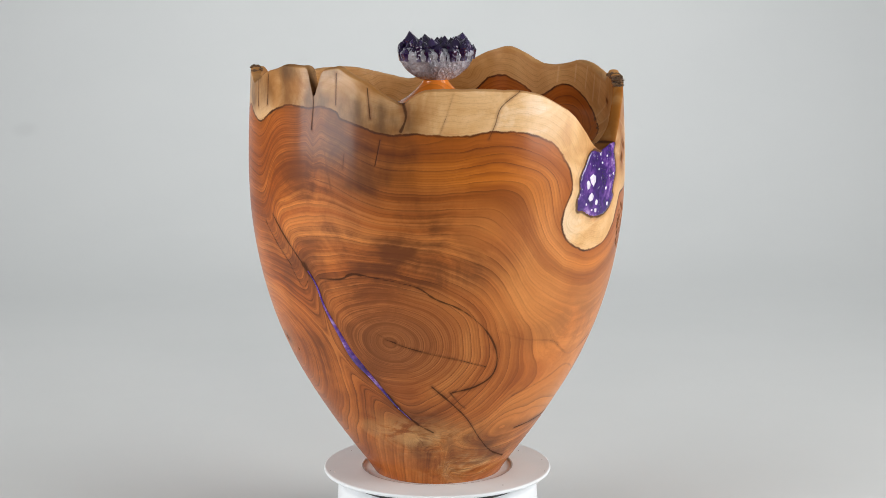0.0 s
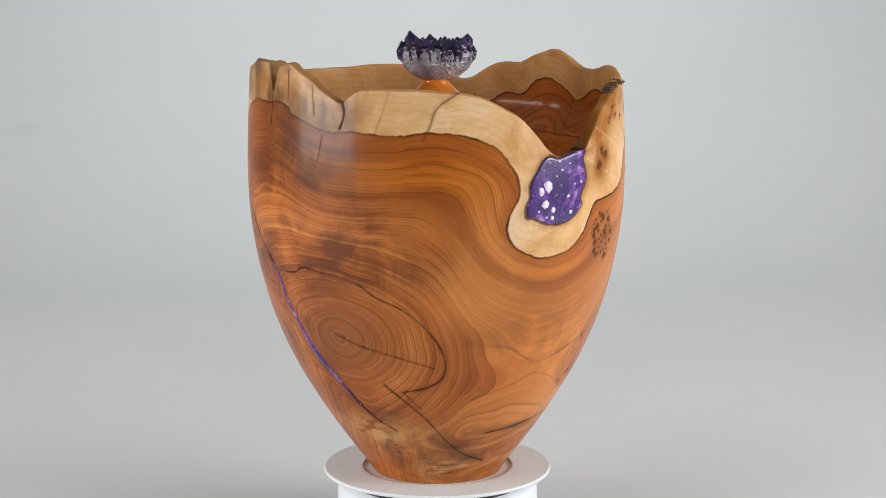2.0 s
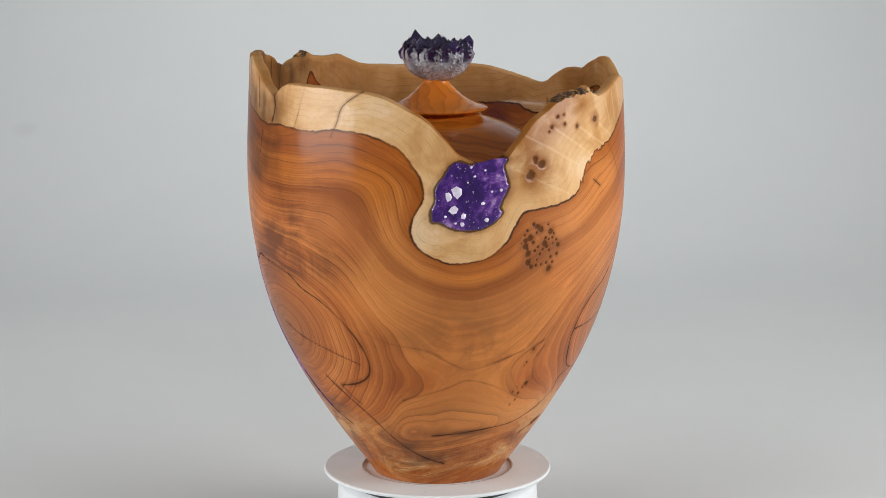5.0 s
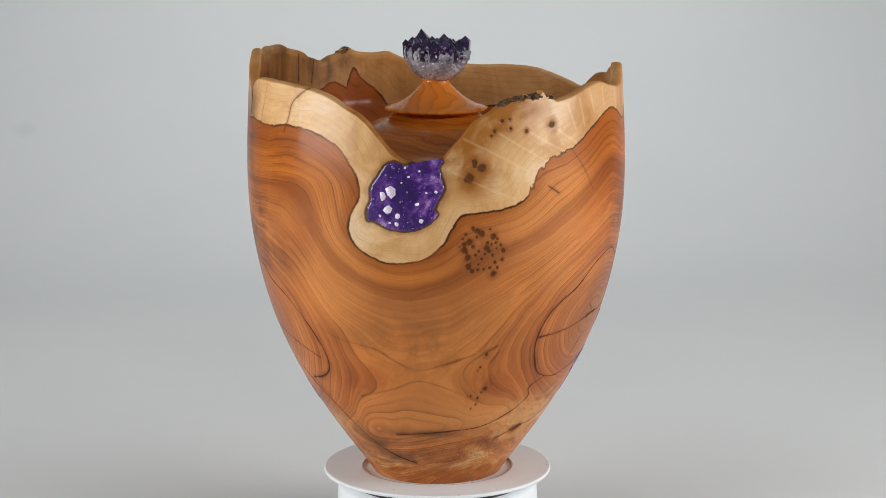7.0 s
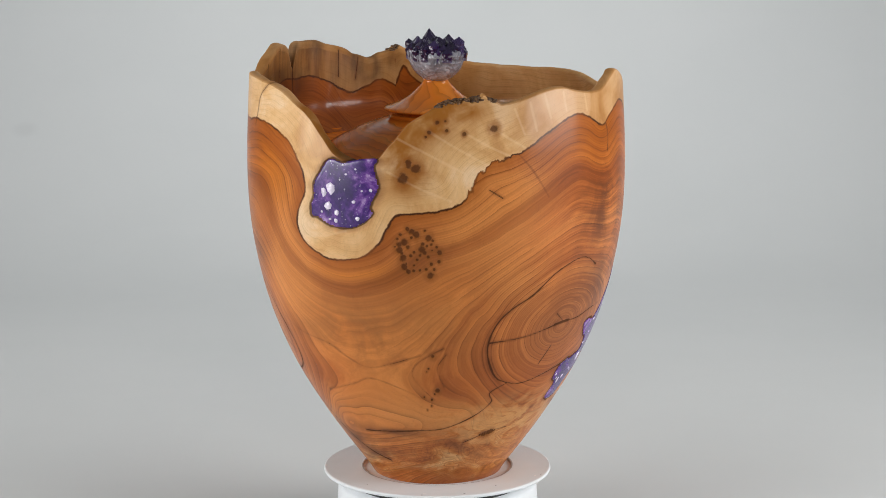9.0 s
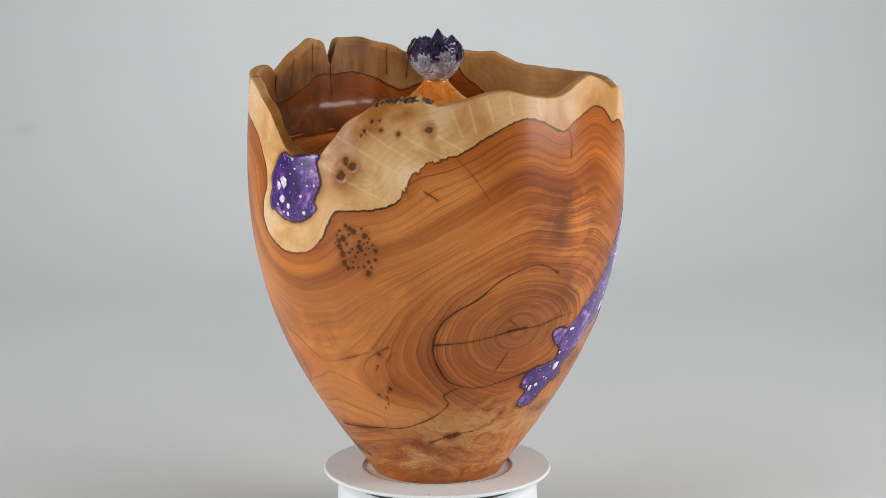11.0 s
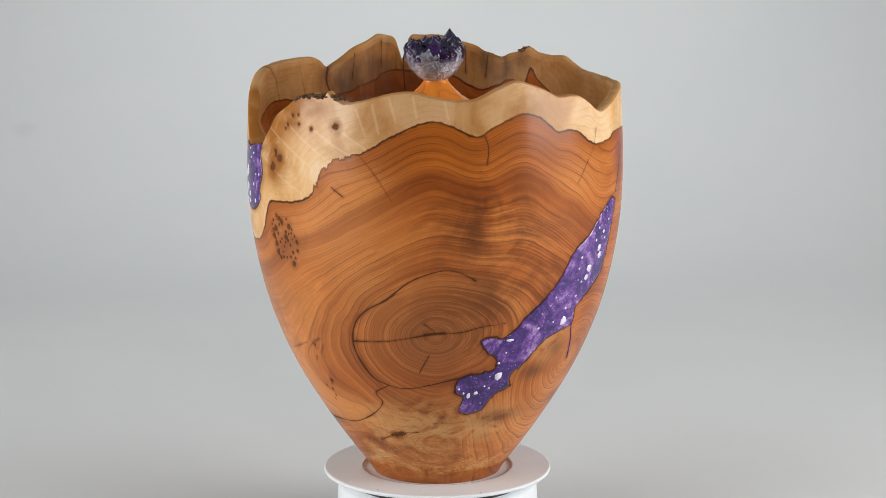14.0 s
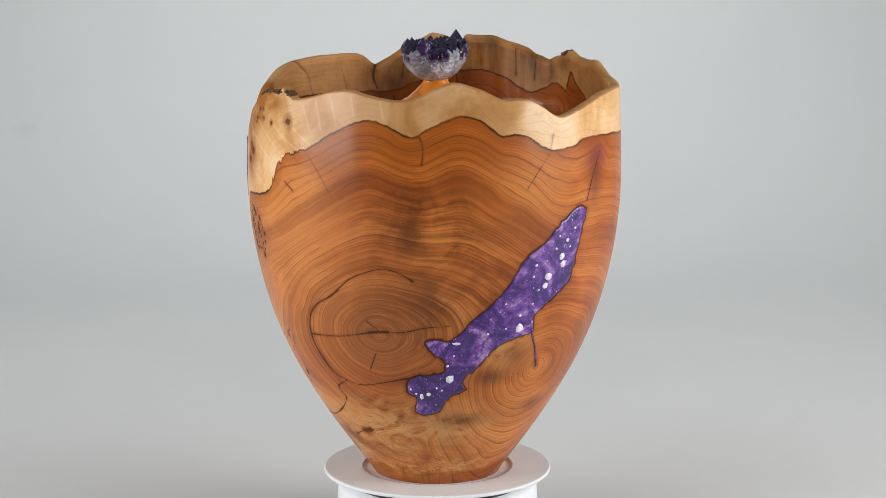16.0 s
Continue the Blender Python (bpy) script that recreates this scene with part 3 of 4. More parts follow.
def wall_fields(deg, z):
    """Where the kinds of wood lie on the wall: smooth fields that the wood material reads."""
    wrapped = np.mod(deg + 82, 360) - 82
    q = np.stack([np.radians(wrapped) * ARC, z], 1)
    border = flat(curve(SAP_A + SAP_B, 5))
    sap = distance(q, border)
    ring_end = flat([(278, 500), (-82, 500)])
    sap = np.where(within(q, np.vstack([border, ring_end])), sap, -sap)
    bent = z + 0.031 * np.exp(-((wrapped - 58) / 42) ** 2)         # the pith sags between its two ends
    dist_a = np.hypot((q[:, 0] - radians(-15.6) * ARC) * 0.62, bent - 0.1228)
    dist_b = np.hypot((q[:, 0] - radians(130.1) * ARC) * 0.62, bent - 0.1297)
    back = np.where(wrapped > 204, q[:, 0] - 2 * math.pi * ARC, q[:, 0])
    dist_a = np.minimum(dist_a, np.hypot((back - radians(-15.6) * ARC) * 0.62, q[:, 1] - 0.1228))
    pith = 1.6 * dist_a * dist_b / (dist_a + dist_b + 1e-6)
    # under the plain stretches of the border the rings repeat its waves far down
    grid = np.arange(-120, 320, 0.5)
    raw = np.interp(grid, [p[0] for p in SAP_A if p[0] < 38] + [p[0] for p in SAP_B if p[0] > 95], [p[1] / 1000 for p in SAP_A if p[0] < 38] + [p[1] / 1000 for p in SAP_B if p[0] > 95])

    def eased(sigma):
        k = np.exp(-(np.arange(-60, 61) * 0.5 / sigma) ** 2 / 2)
        return np.interp(wrapped, grid, np.convolve(np.pad(raw, 60, mode="edge"), k / k.sum(), "valid"))

    sharp, soft_line = eased(1.8), eased(5.5)
    upper = sharp + (soft_line - sharp) * np.clip((sharp - z) / 0.07, 0, 1)
    waves = np.clip(np.minimum((wrapped - 98) / 34, (208 - wrapped) / 10), 0, 1) + np.clip(np.minimum((wrapped + 80) / 8, (30 - wrapped) / 40), 0, 1)
    swell = 1 + 1.5 * np.clip((upper - z) / 0.05, 0, 1)
    depth = np.maximum(-sap, 0) + waves * (np.maximum(0.276 + swell * (upper - 0.276) - z, 0) - np.maximum(-sap, 0)) * np.clip(-sap / 0.004, 0, 1)
    reach = 0.052 + 0.05 * waves                    # how far below the border its shape is felt
    depth = reach * np.tanh(depth / reach)
    ring = pith / (pith + depth + 0.035)
    foot = np.clip((0.062 - z) / 0.04, 0, 1)
    foot = foot * foot * (3 - 2 * foot)
    ring = ring + (0.25 + 5.0 * z + 0.05 * np.sin(np.radians(wrapped * 2 + 40)) - ring) * 0.85 * foot
    # two branch piths of their own: right of the long inlay, and low on the far side of the filled crack
    for at, h, side in ((189, 0.097, np.clip((wrapped - np.interp(z, [0.03, 0.062, 0.214, 0.255], [134, 142, 196, 207])) / 5, 0, 1)),
                        (-70, 0.110, np.clip((np.interp(z, [0.03, 0.055, 0.10, 0.17, 0.21], [6, -12, -29, -42, -57]) - wrapped) / 4, 0, 1))):
        own = np.hypot((q[:, 0] - radians(at) * ARC) * 0.8, z - h)
        own = own / (own + 0.5 * np.maximum(-sap, 0) + 0.03)
        ring = ring + (own - ring) * side * side * (3 - 2 * side)
    ring = np.where(sap > 0, 0.9 + sap * 3.0, ring)
    crack = np.full(len(q), 9.0)
    for outline, steps, size in ((GEODE, 4, 0.0005), (RIVER, 5, 0.0013)):
        crack = np.minimum(crack, distance(q, ragged(outline, steps, size), True, 0.012) / 0.0011)
    for half, line in CRACKS:
        crack = np.minimum(crack, distance(q, flat(curve(line, 4)), reach=0.012) / (max(0.75 * half, 0.40) / 1000) + (0.5 if half < 0.35 else 0.0))
    pit = np.full(len(q), 9.0)
    for a, h, r in PITS + burl_pits():
        px, pz = (q[:, 0] - radians(a) * ARC) * 0.9, (z - h / 1000) * 0.8
        close = np.where((np.abs(px) < 0.02) & (np.abs(pz) < 0.02))[0]
        pit[close] = np.minimum(pit[close], np.hypot(px[close], pz[close]) / (1.15 * r / 1000))
    ray = np.full(len(q), 9.0)
    for line in RAYS:
        ray = np.minimum(ray, distance(q, flat(line), reach=0.008) / 0.0009)
    S = lambda *patches: np.clip(sum(near(deg, z, p[0], p[1], p[2]) * (p[3] if len(p) > 3 else 1) for p in patches), 0, 1)
    return {
        "ring": ring, "sap": sap, "crack": np.minimum(crack, 6), "pit": np.minimum(pit, 6), "ray": np.minimum(ray, 6),
        "core": np.exp(-(pith / 0.05) ** 2),
        "comb": S(((103, 250), 13, 18), ((92, 230), 5, 10)),
        "calm": 1 - 0.9 * S(((58.8, 96), 30, 30)),
        "swirl": np.clip(S(((112, 42), 26, 20), ((128, 58), 14, 16), ((100, 20), 40, 16), ((150, 14), 40, 12), ((-8, 42), 24, 13), ((20, 14), 34, 14)), 0, 1),
        "plain": S(((60, 150), 34, 24), ((60, 100), 26, 30), ((88, 190), 16, 24, 0.7), ((36, 190), 9, 35, 0.5)),
        "wine": S(((205, 252), 7, 16), ((203, 232), 4, 16, 0.7)),
        "pale": S(((115, 50), 26, 18), ((150, 52), 26, 16), ((-12, 45), 24, 12), ((172, 118), 8, 16)),
        "ember": S(((5, 250), 26, 26), ((25, 232), 14, 26), ((135, 265), 34, 22), ((60, 172), 24, 9)) * (sap < 0),
        "brown": S(((-15, 232), 15, 40), ((24, 24), 20, 20, 0.9), ((60, 30), 34, 12, 0.6), ((-10, 62), 14, 10, 0.6), ((152, 150), 20, 26, 0.8), ((165, 175), 12, 30, 0.8), ((185, 100), 12, 18, 0.6), ((128, 140), 20, 40, 0.3), ((-20, 245), 30, 30), ((-12, 186), 18, 22), ((6, 176), 14, 14), ((150, 205), 16, 20, 0.5), ((-14, 205), 14, 22, 0.7), ((-50, 200), 20, 50, 0.5), ((145, 215), 18, 30), ((-40, 130), 24, 70), ((10, 30), 50, 18), ((60, 130), 30, 25)),
        "blond": S(((14, 212), 12, 16, 0.5), ((100, 215), 14, 22, 0.5), ((65, 140), 42, 40, 0.7), ((95, 200), 22, 34, 0.8), ((34, 190), 9, 36), ((104, 235), 12, 18), ((178, 235), 14, 22), ((30, 165), 16, 25, 0.6), ((75, 62), 34, 14), ((110, 165), 12, 20, 0.6), ((140, 22), 60, 26, 0.55), ((-45, 40), 30, 30, 0.3), ((188, 90), 18, 50, 0.4)),
        "tan": S(((-36, 296), 28, 20, 0.6), ((-20, 288), 13, 16), ((-47, 298), 18, 18, 0.65), ((140, 290), 34, 40), ((-12, 290), 9, 22), ((118, 285), 12, 22), ((-75, 295), 14, 26)),
        "smoke": S(((-12, 235), 14, 34, 0.6), ((-19, 262), 9, 22, 0.75), ((-27, 268), 10, 26, 0.8), ((-50, 301), 3, 14, 0.6), ((-60, 292), 4, 10, 0.6), ((-15, 285), 5, 10, 0.6), ((-14, 262), 12, 9, 0.75), ((-22, 245), 9, 12, 0.5), ((-25, 284), 8, 10, 0.7), ((-38, 283), 10, 12), ((-28, 272), 9, 22), ((-30, 255), 10, 22), ((-9, 285), 3.5, 14), ((-67, 298), 5, 16), ((-73, 290), 4, 12), ((30, 32), 9, 6), ((42, 22), 10, 5), ((62, 46), 14, 3), ((312, 312), 9, 7, 0.85), ((327, 313), 6, 6, 0.85), ((322, 300), 3, 14), ((279, 296), 3, 10), ((288, 292), 3, 10, 0.7), ((79, 190), 7, 19, 0.4), ((160, 58), 13, 6), ((168, 93), 7, 7), ((178, 110), 5, 8, 0.7), ((198, 64), 8, 6, 0.8), ((203, 238), 4, 20), ((-70, 108), 4, 5), ((192, 205), 4, 6)),
        "honey": S(((75.5, 247), 6.5, 19, 1.3), ((81, 281), 9, 13, 1.4), ((74, 266), 4.5, 8, 1.2), ((89, 288), 9, 7, 1.3), ((60, 254), 8, 3)),
    }


def smoothed(value, mask, down, across):
    """A field blurred within its mask: grown wood bends round, it never folds."""
    total, weight = value * mask, mask.copy()
    for axis, sigma in ((0, down), (1, across)):
        reach = 2 * sigma
        sums, parts = np.zeros_like(total), np.zeros_like(total)
        for k in range(-reach, reach + 1):
            g = math.exp(-0.5 * (k / sigma) ** 2)
            if axis == 1:
                sums += g * np.roll(total, k, 1)
                parts += g * np.roll(weight, k, 1)
            else:
                rows_at = np.clip(np.arange(len(total)) + k, 0, len(total) - 1)
                sums += g * total[rows_at]
                parts += g * weight[rows_at]
        total, weight = sums, parts
    return np.where(mask > 0, total / np.maximum(weight, 1e-9), value)


def vessel_body(parent):
    cols, rows = 1500, 400
    LEVEL = 0.236                                 # below this height the rows of the mesh are level
    deg = np.arange(cols) * 360 / cols
    top = edge_height(deg)
    jag = np.array([noise.noise(Vector((math.cos(radians(d)) * 9, math.sin(radians(d)) * 9, 3.0))) for d in deg])
    fine = np.array([noise.noise(Vector((math.cos(radians(d)) * 34, math.sin(radians(d)) * 34, 7.0))) for d in deg])
    bark = near(deg, np.full(cols, 0.296), (94, 296), 7, 30) + 0.9 * near(deg, np.full(cols, 0.3), (279, 300), 2, 60)
    top = top + 0.0006 * jag + fine * (0.0002 + 0.0034 * bark)
    # the inside runs in a cove down to the domed shoulder
    cove = lambda z: 0.016 * np.clip((0.268 - z) / 0.024, 0, 1) ** 2
    thick = 0.0075 + 0.0012 * jag + cove(top)
    low = -0.0017
    # rows: outside from the foot up, over the rounded edge, inside down to the shoulder
    rings_r, rings_z, side = [], [], []
    for k in range(rows + 1):
        v = k / rows
        z = low + (LEVEL - low) * v / 0.72 if v < 0.72 else LEVEL + (top - 0.0016 - LEVEL) * (v - 0.72) / 0.28
        z = np.broadcast_to(z, top.shape)
        rings_z.append(z), rings_r.append(radius(z, deg)), side.append(0)
    outer = radius(top, deg)
    for a in (20, 45, 70, 90, 110, 135, 160):
        c, s = math.cos(radians(a)), math.sin(radians(a))
        rings_z.append(top - 0.0016 + 0.0016 * s), rings_r.append(outer - thick / 2 + thick / 2 * c), side.append(0.5)
    inner_low = 0.244
    for k in range(1, 61):
        z = top - 0.0016 + (inner_low - top + 0.0016) * k / 60
        rings_z.append(z), rings_r.append(radius(z, deg) - thick + cove(top) - cove(z) - 0.0015 * np.clip((top - z) / 0.08, 0, 1)), side.append(0.6 if k < 4 else 1)
    Z, R = np.array(rings_z), np.array(rings_r)
    n = len(Z)
    D = np.broadcast_to(deg, Z.shape)
    fields = wall_fields(D.ravel().copy(), Z.ravel().copy())
    # the lip of the dip keeps a brown stain of old bark
    lip = np.exp(-((np.broadcast_to(top, Z.shape) - Z) / 0.011) ** 2) * np.clip(np.minimum((deg - 36) / 5, (90 - deg) / 5), 0, 1) * np.clip(np.array(side) * 2, 0, 1)[:, None]
    fields["honey"] = np.maximum(fields["honey"], 0.95 * lip.ravel())
    fields["ring"] = smoothed(fields["ring"].reshape(Z.shape), (fields["sap"] < 0).reshape(Z.shape).astype(float), 9, 11).ravel()
    # where the shade painted on the inside is deepest, and the inside itself
    fields["inner_shade"] = (np.array(side) > 0.7).repeat(cols) * np.exp(-((np.mod(D.ravel() - 318 + 180, 360) - 180) / 48) ** 2)
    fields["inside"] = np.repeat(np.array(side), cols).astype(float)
    # cracks, knots and the sapwood border are cut a little into the wall
    dent = 0.0005 * np.clip(1.2 - fields["pit"], 0, 1)
    R = R - dent.reshape(Z.shape)
    a = np.radians(D)
    verts = np.stack([R * np.sin(a), -R * np.cos(a), Z], -1).reshape(-1, 3)
    base = (np.arange(n - 1)[:, None] * cols + np.arange(cols)[None, :]).ravel()
    step_on = (np.arange(n - 1)[:, None] * cols + (np.arange(cols)[None, :] + 1) % cols).ravel()
    quads = np.stack([base, step_on, step_on + cols, base + cols], 1)
    me = bpy.data.meshes.new("body")
    foot = len(verts)
    me.vertices.add(foot + 1)
    me.vertices.foreach_set("co", np.vstack([verts, [(0, 0, low)]]).astype(np.float32).ravel())
    ring_now = np.arange(cols)
    fan = np.stack([np.full(cols, foot), (ring_now + 1) % cols, ring_now], 1)
    me.loops.add(quads.size + fan.size)
    me.loops.foreach_set("vertex_index", np.concatenate([quads.ravel(), fan.ravel()]).astype(np.int32))
    me.polygons.add(len(quads) + cols)
    me.polygons.foreach_set("loop_start", np.concatenate([np.arange(len(quads)) * 4, quads.size + np.arange(cols) * 3]).astype(np.int32))
    me.update(calc_edges=True)
    me.materials.append(WOOD)
    me.polygons.foreach_set("use_smooth", [True] * len(me.polygons))
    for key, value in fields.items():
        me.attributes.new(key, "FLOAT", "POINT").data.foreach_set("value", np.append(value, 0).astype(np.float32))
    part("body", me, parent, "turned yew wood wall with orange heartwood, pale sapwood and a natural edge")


def shoulder(parent):
    line = curve([(0.0, 0.2695), (0.030, 0.2695), (0.036, 0.2672), (0.055, 0.2605), (0.075, 0.2505), (0.090, 0.2415), (0.100, 0.2378), (0.107, 0.2375), (0.113, 0.2405), (0.1185, 0.2465)], 6)
    v, f = lathe([(r, z) for r, z in line], 192)
    part("shoulder", mesh_of("shoulder", v, f, LID_WOOD), parent, "polished dark orange domed inner shoulder")


# ---- inlays ----
def on_wall(x, z, lift=0.0):
    a = x / ARC
    r = radius(z, math.degrees(a)) + lift
    return (float(r * math.sin(a)), float(-r * math.cos(a)), float(z))


def inlay_patch(name, outline, step, lift, material, parent, label):
    """A thin slab that follows the wall inside an outline, with its border snapped to the outline."""
    xs = np.arange(outline[:, 0].min() - step, outline[:, 0].max() + 2 * step, step)
    zs = np.arange(outline[:, 1].min() - step, outline[:, 1].max() + 2 * step, step)
    q = np.array([(x, z) for z in zs for x in xs])
    inside = within(q, outline).reshape(len(zs), len(xs))
    d = distance(q, outline, True)
    snapped = q.copy()
    for k in np.where(~inside.ravel() & (d < 2.5 * step))[0]:
        best = 9.0
        for a, b in zip(outline, np.roll(outline, -1, 0)):
            e = b - a
            t = min(max(float((q[k] - a) @ e) / max(float(e @ e), 1e-12), 0), 1)
            s = a + t * e
            if np.hypot(*(q[k] - s)) < best:
                best, snapped[k] = np.hypot(*(q[k] - s)), s
    w = len(xs)
    faces, used = [], {}
    verts = []

    def index(k):
        if k not in used:
            used[k] = len(verts)
            rise = lift if inside.ravel()[k] else -0.0008
            if inside.ravel()[k] and d[k] < step:
                rise = lift * 0.6
            verts.append(on_wall(*snapped[k], rise))
        return used[k]

    flags = inside
    for r in range(len(zs) - 1):
        for c in range(w - 1):
            if flags[r, c] or flags[r, c + 1] or flags[r + 1, c] or flags[r + 1, c + 1]:
                faces.append([index(k) for k in (r * w + c, r * w + c + 1, (r + 1) * w + c + 1, (r + 1) * w + c)])
    return part(name, mesh_of(name, verts, faces, material), parent, label)


def chip(parent, deg, mm, size, tall, rnd):
    """A ground flake of white quartz in the resin, five to seven sided."""
    n = rnd.choice((5, 6, 6, 7))
    turn = rnd.uniform(0, 6.28)
    x0, z0 = radians(deg) * ARC, mm / 1000
    pts = []
    for i in range(n):
        a = turn + 6.283 * i / n
        s = 1.3 * size * rnd.uniform(0.72, 1.15) / 1000
        pts.append((x0 + s * math.cos(a), z0 + tall * s * math.sin(a)))
    verts = [on_wall(x, z, 0.0001) for x, z in pts] + [on_wall(x0 + (x - x0) * 0.92, z0 + (z - z0) * 0.92, 0.0005) for x, z in pts] + [on_wall(x0, z0, 0.00055)]
    faces = [(i, (i + 1) % n, n + (i + 1) % n, n + i) for i in range(n)] + [(n + i, n + (i + 1) % n, 2 * n) for i in range(n)]
    part("quartz_chip", mesh_of("quartz_chip", verts, faces, QUARTZ), parent)


def inlays(parent):
    rnd = random.Random(3)
    geode = ragged(GEODE, 4, 0.0005)
    g = inlay_patch("stone_inlay", geode, 0.0010, 0.0003, RESIN, parent, "purple crushed stone inlay below the dip in the edge")
    for a, z, s, t in [(52.4, 232.3, 2.9, 1.2), (50.1, 229.4, 1.7, 1.7), (51.4, 220, 2.4, 1.1), (54.3, 215.5, 1.5, 1.1), (54, 210, 1.3, 1), (60.9, 212.3, 1.3, 1), (59.8, 224.1, 1.0, 1),
                       (62.4, 232, 0.8, 1), (56.5, 249.4, 0.8, 1), (65.2, 232.8, 1.0, 1), (52, 210.6, 0.9, 1), (49.2, 215.5, 0.8, 1), (57.5, 243, 0.7, 1), (55.5, 239, 0.6, 1), (60.5, 247, 0.7, 1)]:
        chip(g, a, z, s, t, rnd)
    river = ragged(RIVER, 5, 0.0013)
    r = inlay_patch("stone_inlay", river, 0.0011, 0.0003, RESIN, parent, "long ragged purple crushed stone inlay crossing the wall")
    for a, z, s, t in [(153.7, 93.4, 2.9, 1.1), (143, 78.8, 1.6, 1.2), (145.8, 80.6, 1.9, 0.8), (139, 84.7, 0.9, 1), (155.6, 121.6, 2.6, 0.4), (177.0, 130.3, 2.6, 1.2), (189.5, 181, 2.0, 1.2), (190.4, 175, 2.3, 1.1),
                       (185, 167, 2.2, 1.1), (184.2, 161, 1.7, 1.2), (191.2, 192, 1.2, 1), (187, 187, 1.0, 1), (180.2, 176.7, 1.0, 1), (179.6, 168.5, 0.8, 1), (194, 200, 0.9, 1), (176.5, 140, 0.9, 1),
                       (180.5, 148, 0.8, 1), (172, 131, 0.7, 1), (149, 86, 0.8, 1), (151, 84, 0.8, 1), (141, 81, 0.8, 1), (166, 128, 0.8, 1), (188, 196, 0.8, 1), (192.5, 187, 0.7, 1), (171, 150, 0.7, 1),
                       (182, 158, 0.7, 1), (153, 104, 0.9, 1), (155, 112, 0.7, 1)]:
        chip(r, a, z, s, t, rnd)
    # thin filled cracks: a line and its half width in millimetres
    for line, label in (([(-42.5, 170, .35), (-39.8, 160, .8), (-38, 144, 1.1), (-34.3, 125, 2.0), (-31.5, 110, 3.2), (-29, 102, 3.4), (-26.6, 95.8, 2.3), (-21.4, 80.6, 1.5), (-17, 68, .7), (-12, 58, .25)], "narrow purple resin filled crack"),
                        ([(182, 127, .6), (183.6, 119, .5), (185.5, 112, .6), (187, 104, .5), (188.6, 97, .15)], "short dark purple filled crack")):
        mid = np.array(curve(line, 5))
        c = flat(mid[:, :2])
        d = np.gradient(c, axis=0)
        nrm = np.stack([-d[:, 1], d[:, 0]], 1) / np.hypot(*d.T)[:, None]
        half = mid[:, 2:3] / 1000
        verts, faces = [], []
        for p0, nn, h in zip(c, nrm, half):
            for s, up in ((-1.1, -0.0006), (-0.75, 0.00035), (0, 0.00055), (0.75, 0.00035), (1.1, -0.0006)):
                verts.append(on_wall(*(p0 + nn * h * s), up))
        for k in range(len(c) - 1):
            faces += [(5 * k + j, 5 * k + j + 1, 5 * k + j + 6, 5 * k + j + 5) for j in range(4)]
        part("filled_crack", mesh_of("filled_crack", verts, faces, RESIN), parent, label)


def bark_crust(parent, start, end, count, size, seed, label, material):
    """Crumbs of bark left along the natural edge."""
    rnd = random.Random(seed)
    verts, faces = [], []
    for _ in range(count):
        deg = rnd.uniform(start, end)
        s = size * rnd.uniform(0.5, 1.2)
        top = float(edge_height(deg)) + rnd.uniform(-1.5, 0.15) * size
        r = float(radius(top, deg)) - rnd.uniform(0.0008, 0.007)
        c = Vector((r * math.sin(radians(deg)), -r * math.cos(radians(deg)), top))
        bm = bmesh.new()
        bmesh.ops.create_icosphere(bm, subdivisions=2, radius=s)
        for v in bm.verts:
            v.co *= 1 + 0.9 * noise.noise(v.co * (1.1 / s) + Vector((deg, s * 900, 0)))
            v.co.z *= 0.85
            v.co.x, v.co.y = v.co.x * 1.5, v.co.y * 1.5
        at = len(verts)
        verts += [tuple(v.co + c) for v in bm.verts]
        faces += [tuple(at + v.index for v in f.verts) for f in bm.faces]
        bm.free()
    part("bark", mesh_of("bark", verts, faces, material, smooth=False), parent, label)


vessel = tagged(new("wooden_vessel"), "tall turned wooden vessel with wavy natural edge and purple inlays", "wooden vessel")
vessel.location = (0, 0, 0)
vessel_body(vessel)
shoulder(vessel)
inlays(vessel)
bark_crust(vessel, 84.0, 101.0, 260, 0.0012, 5, "crumbly dark brown bark left on the edge", BARK)
bark_crust(vessel, 277.0, 281.0, 16, 0.0015, 6, "rough dark bark spike on the edge", BARK)


# ---- lid with its stone finial ----
def lid():
    root = tagged(new("vessel_lid"), "small turned wooden lid with a purple crystal cluster as its knob", "lid")
    root.location = (0, 0, 0.2675)
    line = [(0, 0.0), (0.0300, 0.0), (0.0300, 0.0038), (0.0345, 0.0044), (0.0378, 0.0050), (0.0385, 0.0058), (0.0382, 0.0067), (0.0370, 0.0074), (0.031, 0.0090), (0.0255, 0.0114), (0.0195, 0.0152), (0.0140, 0.0203),
            (0.0105, 0.0240), (0.0091, 0.0262), (0.0093, 0.0272), (0, 0.0272)]
    v, f = lathe(line, 160)
    part("knob", mesh_of("knob", v, f, LID_WOOD), root, "flared polished orange wood knob")
    stone = crystal_bowl(root)
    return root


TURN = (math.cos(radians(17)), math.sin(radians(17)))     # the long way of the stone on its knob


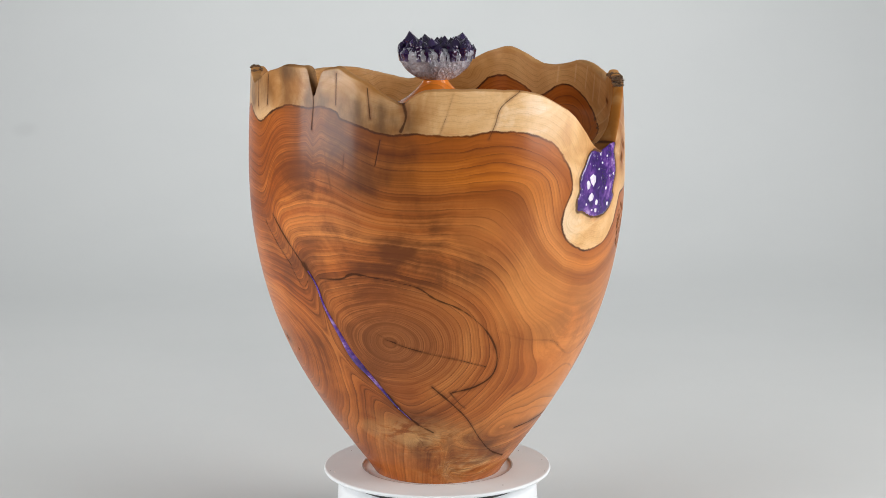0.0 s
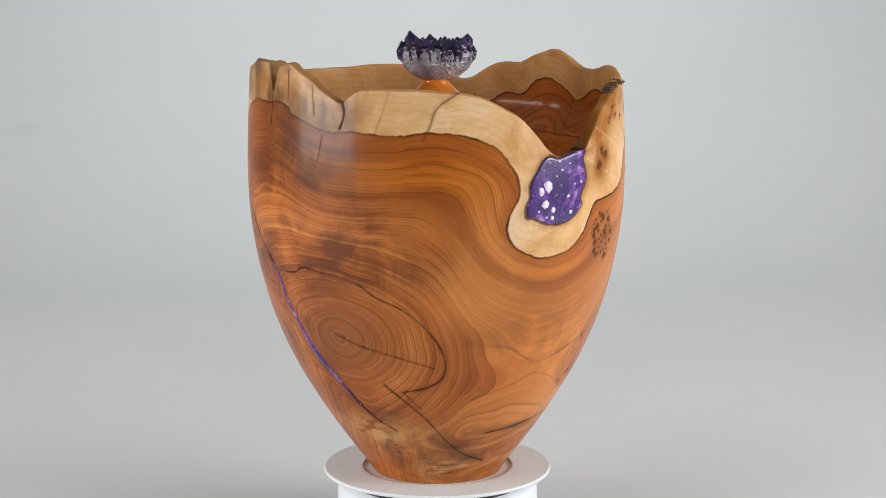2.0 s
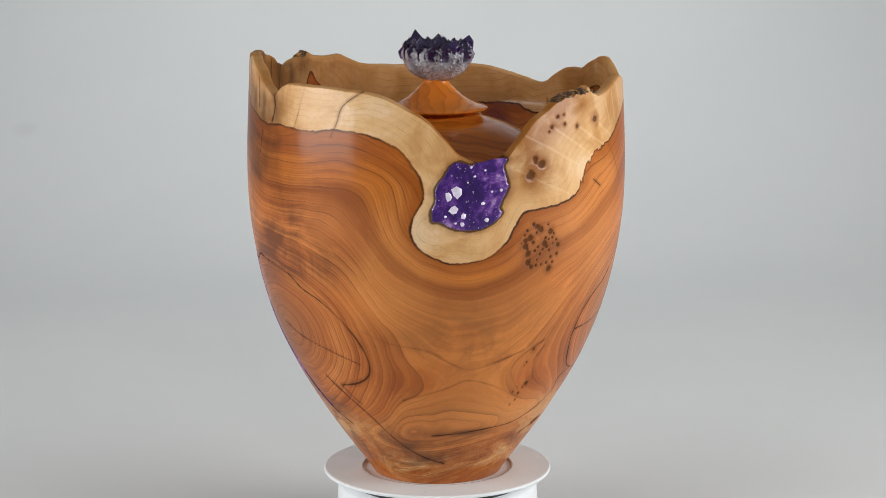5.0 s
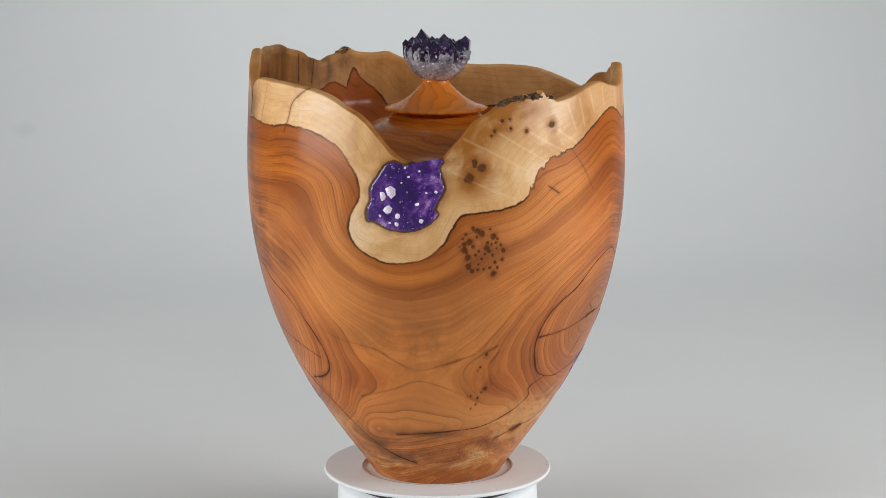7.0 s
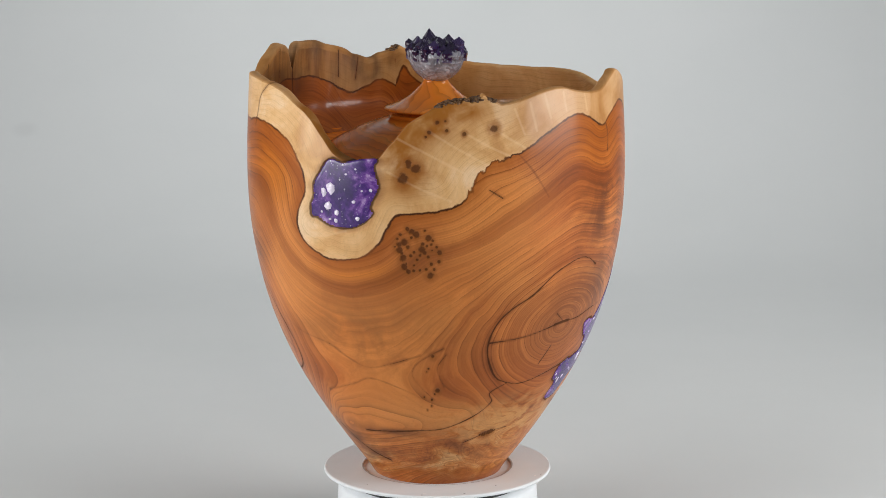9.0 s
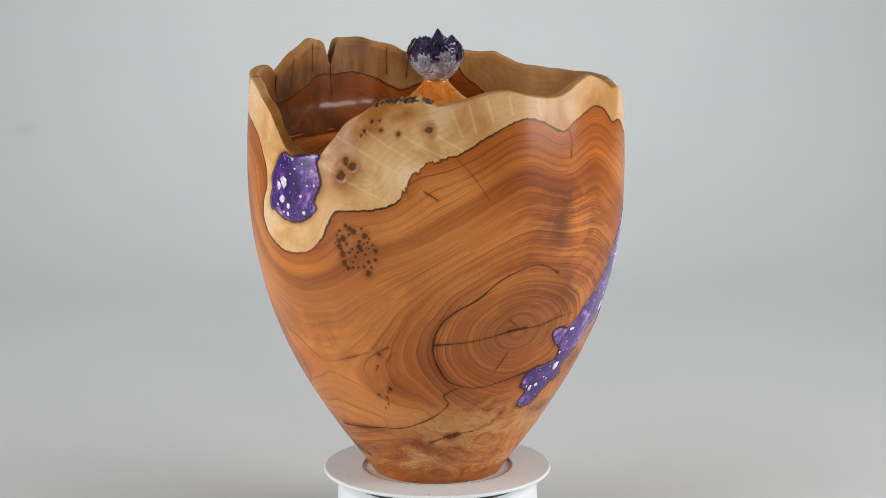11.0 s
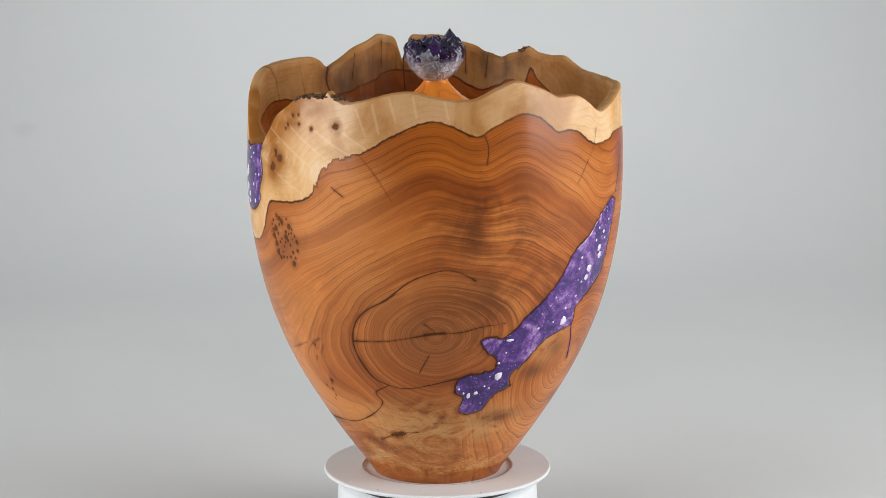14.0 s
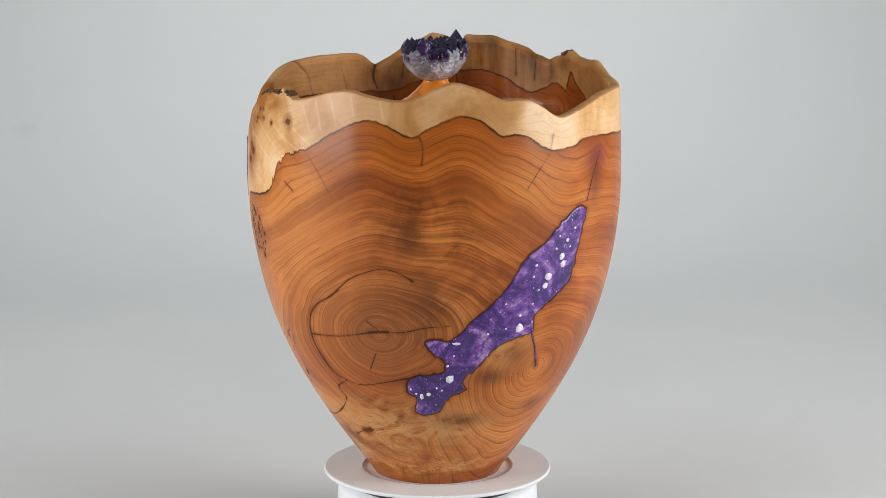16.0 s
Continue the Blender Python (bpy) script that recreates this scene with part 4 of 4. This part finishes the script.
def crystal_bowl(root):
    """The grey crust below, and the crystal points that stand on it."""
    base = 0.0262
    prof = [(0.0, 0.0), (0.32, 0.0004), (0.56, 0.0028), (0.8, 0.0078), (0.95, 0.0135), (1.0, 0.018), (1.0, 0.021), (0.9, 0.0245), (0.6, 0.0255), (0, 0.026)]
    cols = 72
    verts, faces = [], []
    line = curve(prof, 6)
    for k, (r, z) in enumerate(line):
        for i in range(cols):
            a = 6.28319 * i / cols
            n = noise.noise(Vector((math.cos(a) * 2 * r, math.sin(a) * 2 * r, z * 120)))
            n2 = noise.noise(Vector((math.cos(a) * 9 * r, math.sin(a) * 9 * r, z * 420)))
            g = 1 + 0.05 * n + 0.045 * n2
            u, v = 0.0280 * r * g * math.cos(a), 0.0195 * r * g * math.sin(a)
            verts.append((u * TURN[0] - v * TURN[1], u * TURN[1] + v * TURN[0], z + 0.0006 * n2))
    for k in range(len(line) - 1):
        faces += [(k * cols + i, k * cols + (i + 1) % cols, (k + 1) * cols + (i + 1) % cols, (k + 1) * cols + i) for i in range(cols)]
    crust = part("amethyst_stone", mesh_of("amethyst_stone", verts, faces, DRUSE), root, "purple amethyst crystal cluster on a grey quartz crust", Matrix.Translation((0.001, 0, base)))
    rnd = random.Random(8)

    def point(x, y, size, tall, lean=(0, 0), foot=0.017):
        n, turn = 6, rnd.uniform(0, 1)
        ring = [(size * rnd.uniform(.85, 1.15) * math.cos(turn + 1.0472 * i), size * rnd.uniform(.85, 1.15) * math.sin(turn + 1.0472 * i)) for i in range(n)]
        shaft = tall - size * rnd.uniform(0.9, 1.25)
        tip = (rnd.uniform(-.25, .25) * size, rnd.uniform(-.25, .25) * size)
        vv = [(x + u * .85, y + v * .85, foot) for u, v in ring]
        vv += [(x + u + lean[0] * 0.6, y + v + lean[1] * 0.6, max(shaft + rnd.uniform(-.12, .12) * size, foot + 0.001)) for u, v in ring]
        vv += [(x + tip[0] + lean[0], y + tip[1] + lean[1], tall)]
        ff = [(i, (i + 1) % n, n + (i + 1) % n, n + i) for i in range(n)] + [(n + i, n + (i + 1) % n, 2 * n) for i in range(n)] + [tuple(reversed(range(n)))]
        part("crystal_point", mesh_of("crystal_point", vv, ff, POINT, smooth=False), crust)

    placed = []
    # the tall points first: place in millimetres, half width, height
    for x, y, s, h in [(-18.5, -2, 6.2, 37), (17.5, 14.5, 4.6, 34), (-3, -13, 4.6, 32.5), (5, 2, 4.6, 33), (21, -3, 4.6, 32), (-8, 10, 4.8, 33.5), (12, -11, 4.4, 32), (-12, -12, 4.2, 31.5), (13, 5, 4.2, 32.5)]:
        placed.append((x, y, s))
        point(x / 1000, y / 1000, s / 1000, h / 1000, (x * .03 / 1000, y * .03 / 1000))
    tries = 0
    while len(placed) < 120 and tries < 12000:
        tries += 1
        a, q = rnd.uniform(0, 6.283), math.sqrt(rnd.random())
        u, v, s = 26.5 * q * math.cos(a), 18.0 * q * math.sin(a), rnd.uniform(2.5, 4.6)
        x, y = u * TURN[0] - v * TURN[1], u * TURN[1] + v * TURN[0]
        if all(math.hypot(x - u, y - v) > 0.36 * (s + w) for u, v, w in placed):
            placed.append((x, y, s))
            h = rnd.uniform(28.0, 31.8) - (rnd.uniform(0.5, 4.5) if q > 0.82 else 0)
            point(x / 1000, y / 1000, s / 1000, h / 1000, (x * .05 / 1000, y * .05 / 1000), 0.0155 if q > 0.8 else 0.020)
    return crust


vessel_lid = lid()


def motions():
    """Vessel, lid and disc turn together at one steady speed."""
    times = [0.5 * k for k in range(33)]
    walk(vessel, [(t, pose(0, 0, 0, 0, 0, SPIN * t)) for t in times])
    walk(vessel_lid, [(t, pose(0, 0, 0.2675, 0, 0, SPIN * t)) for t in times])
    walk(turntable_disc, [(t, pose(0, 0, 0.052, 0, 0, SPIN * t)) for t in times])


motions()
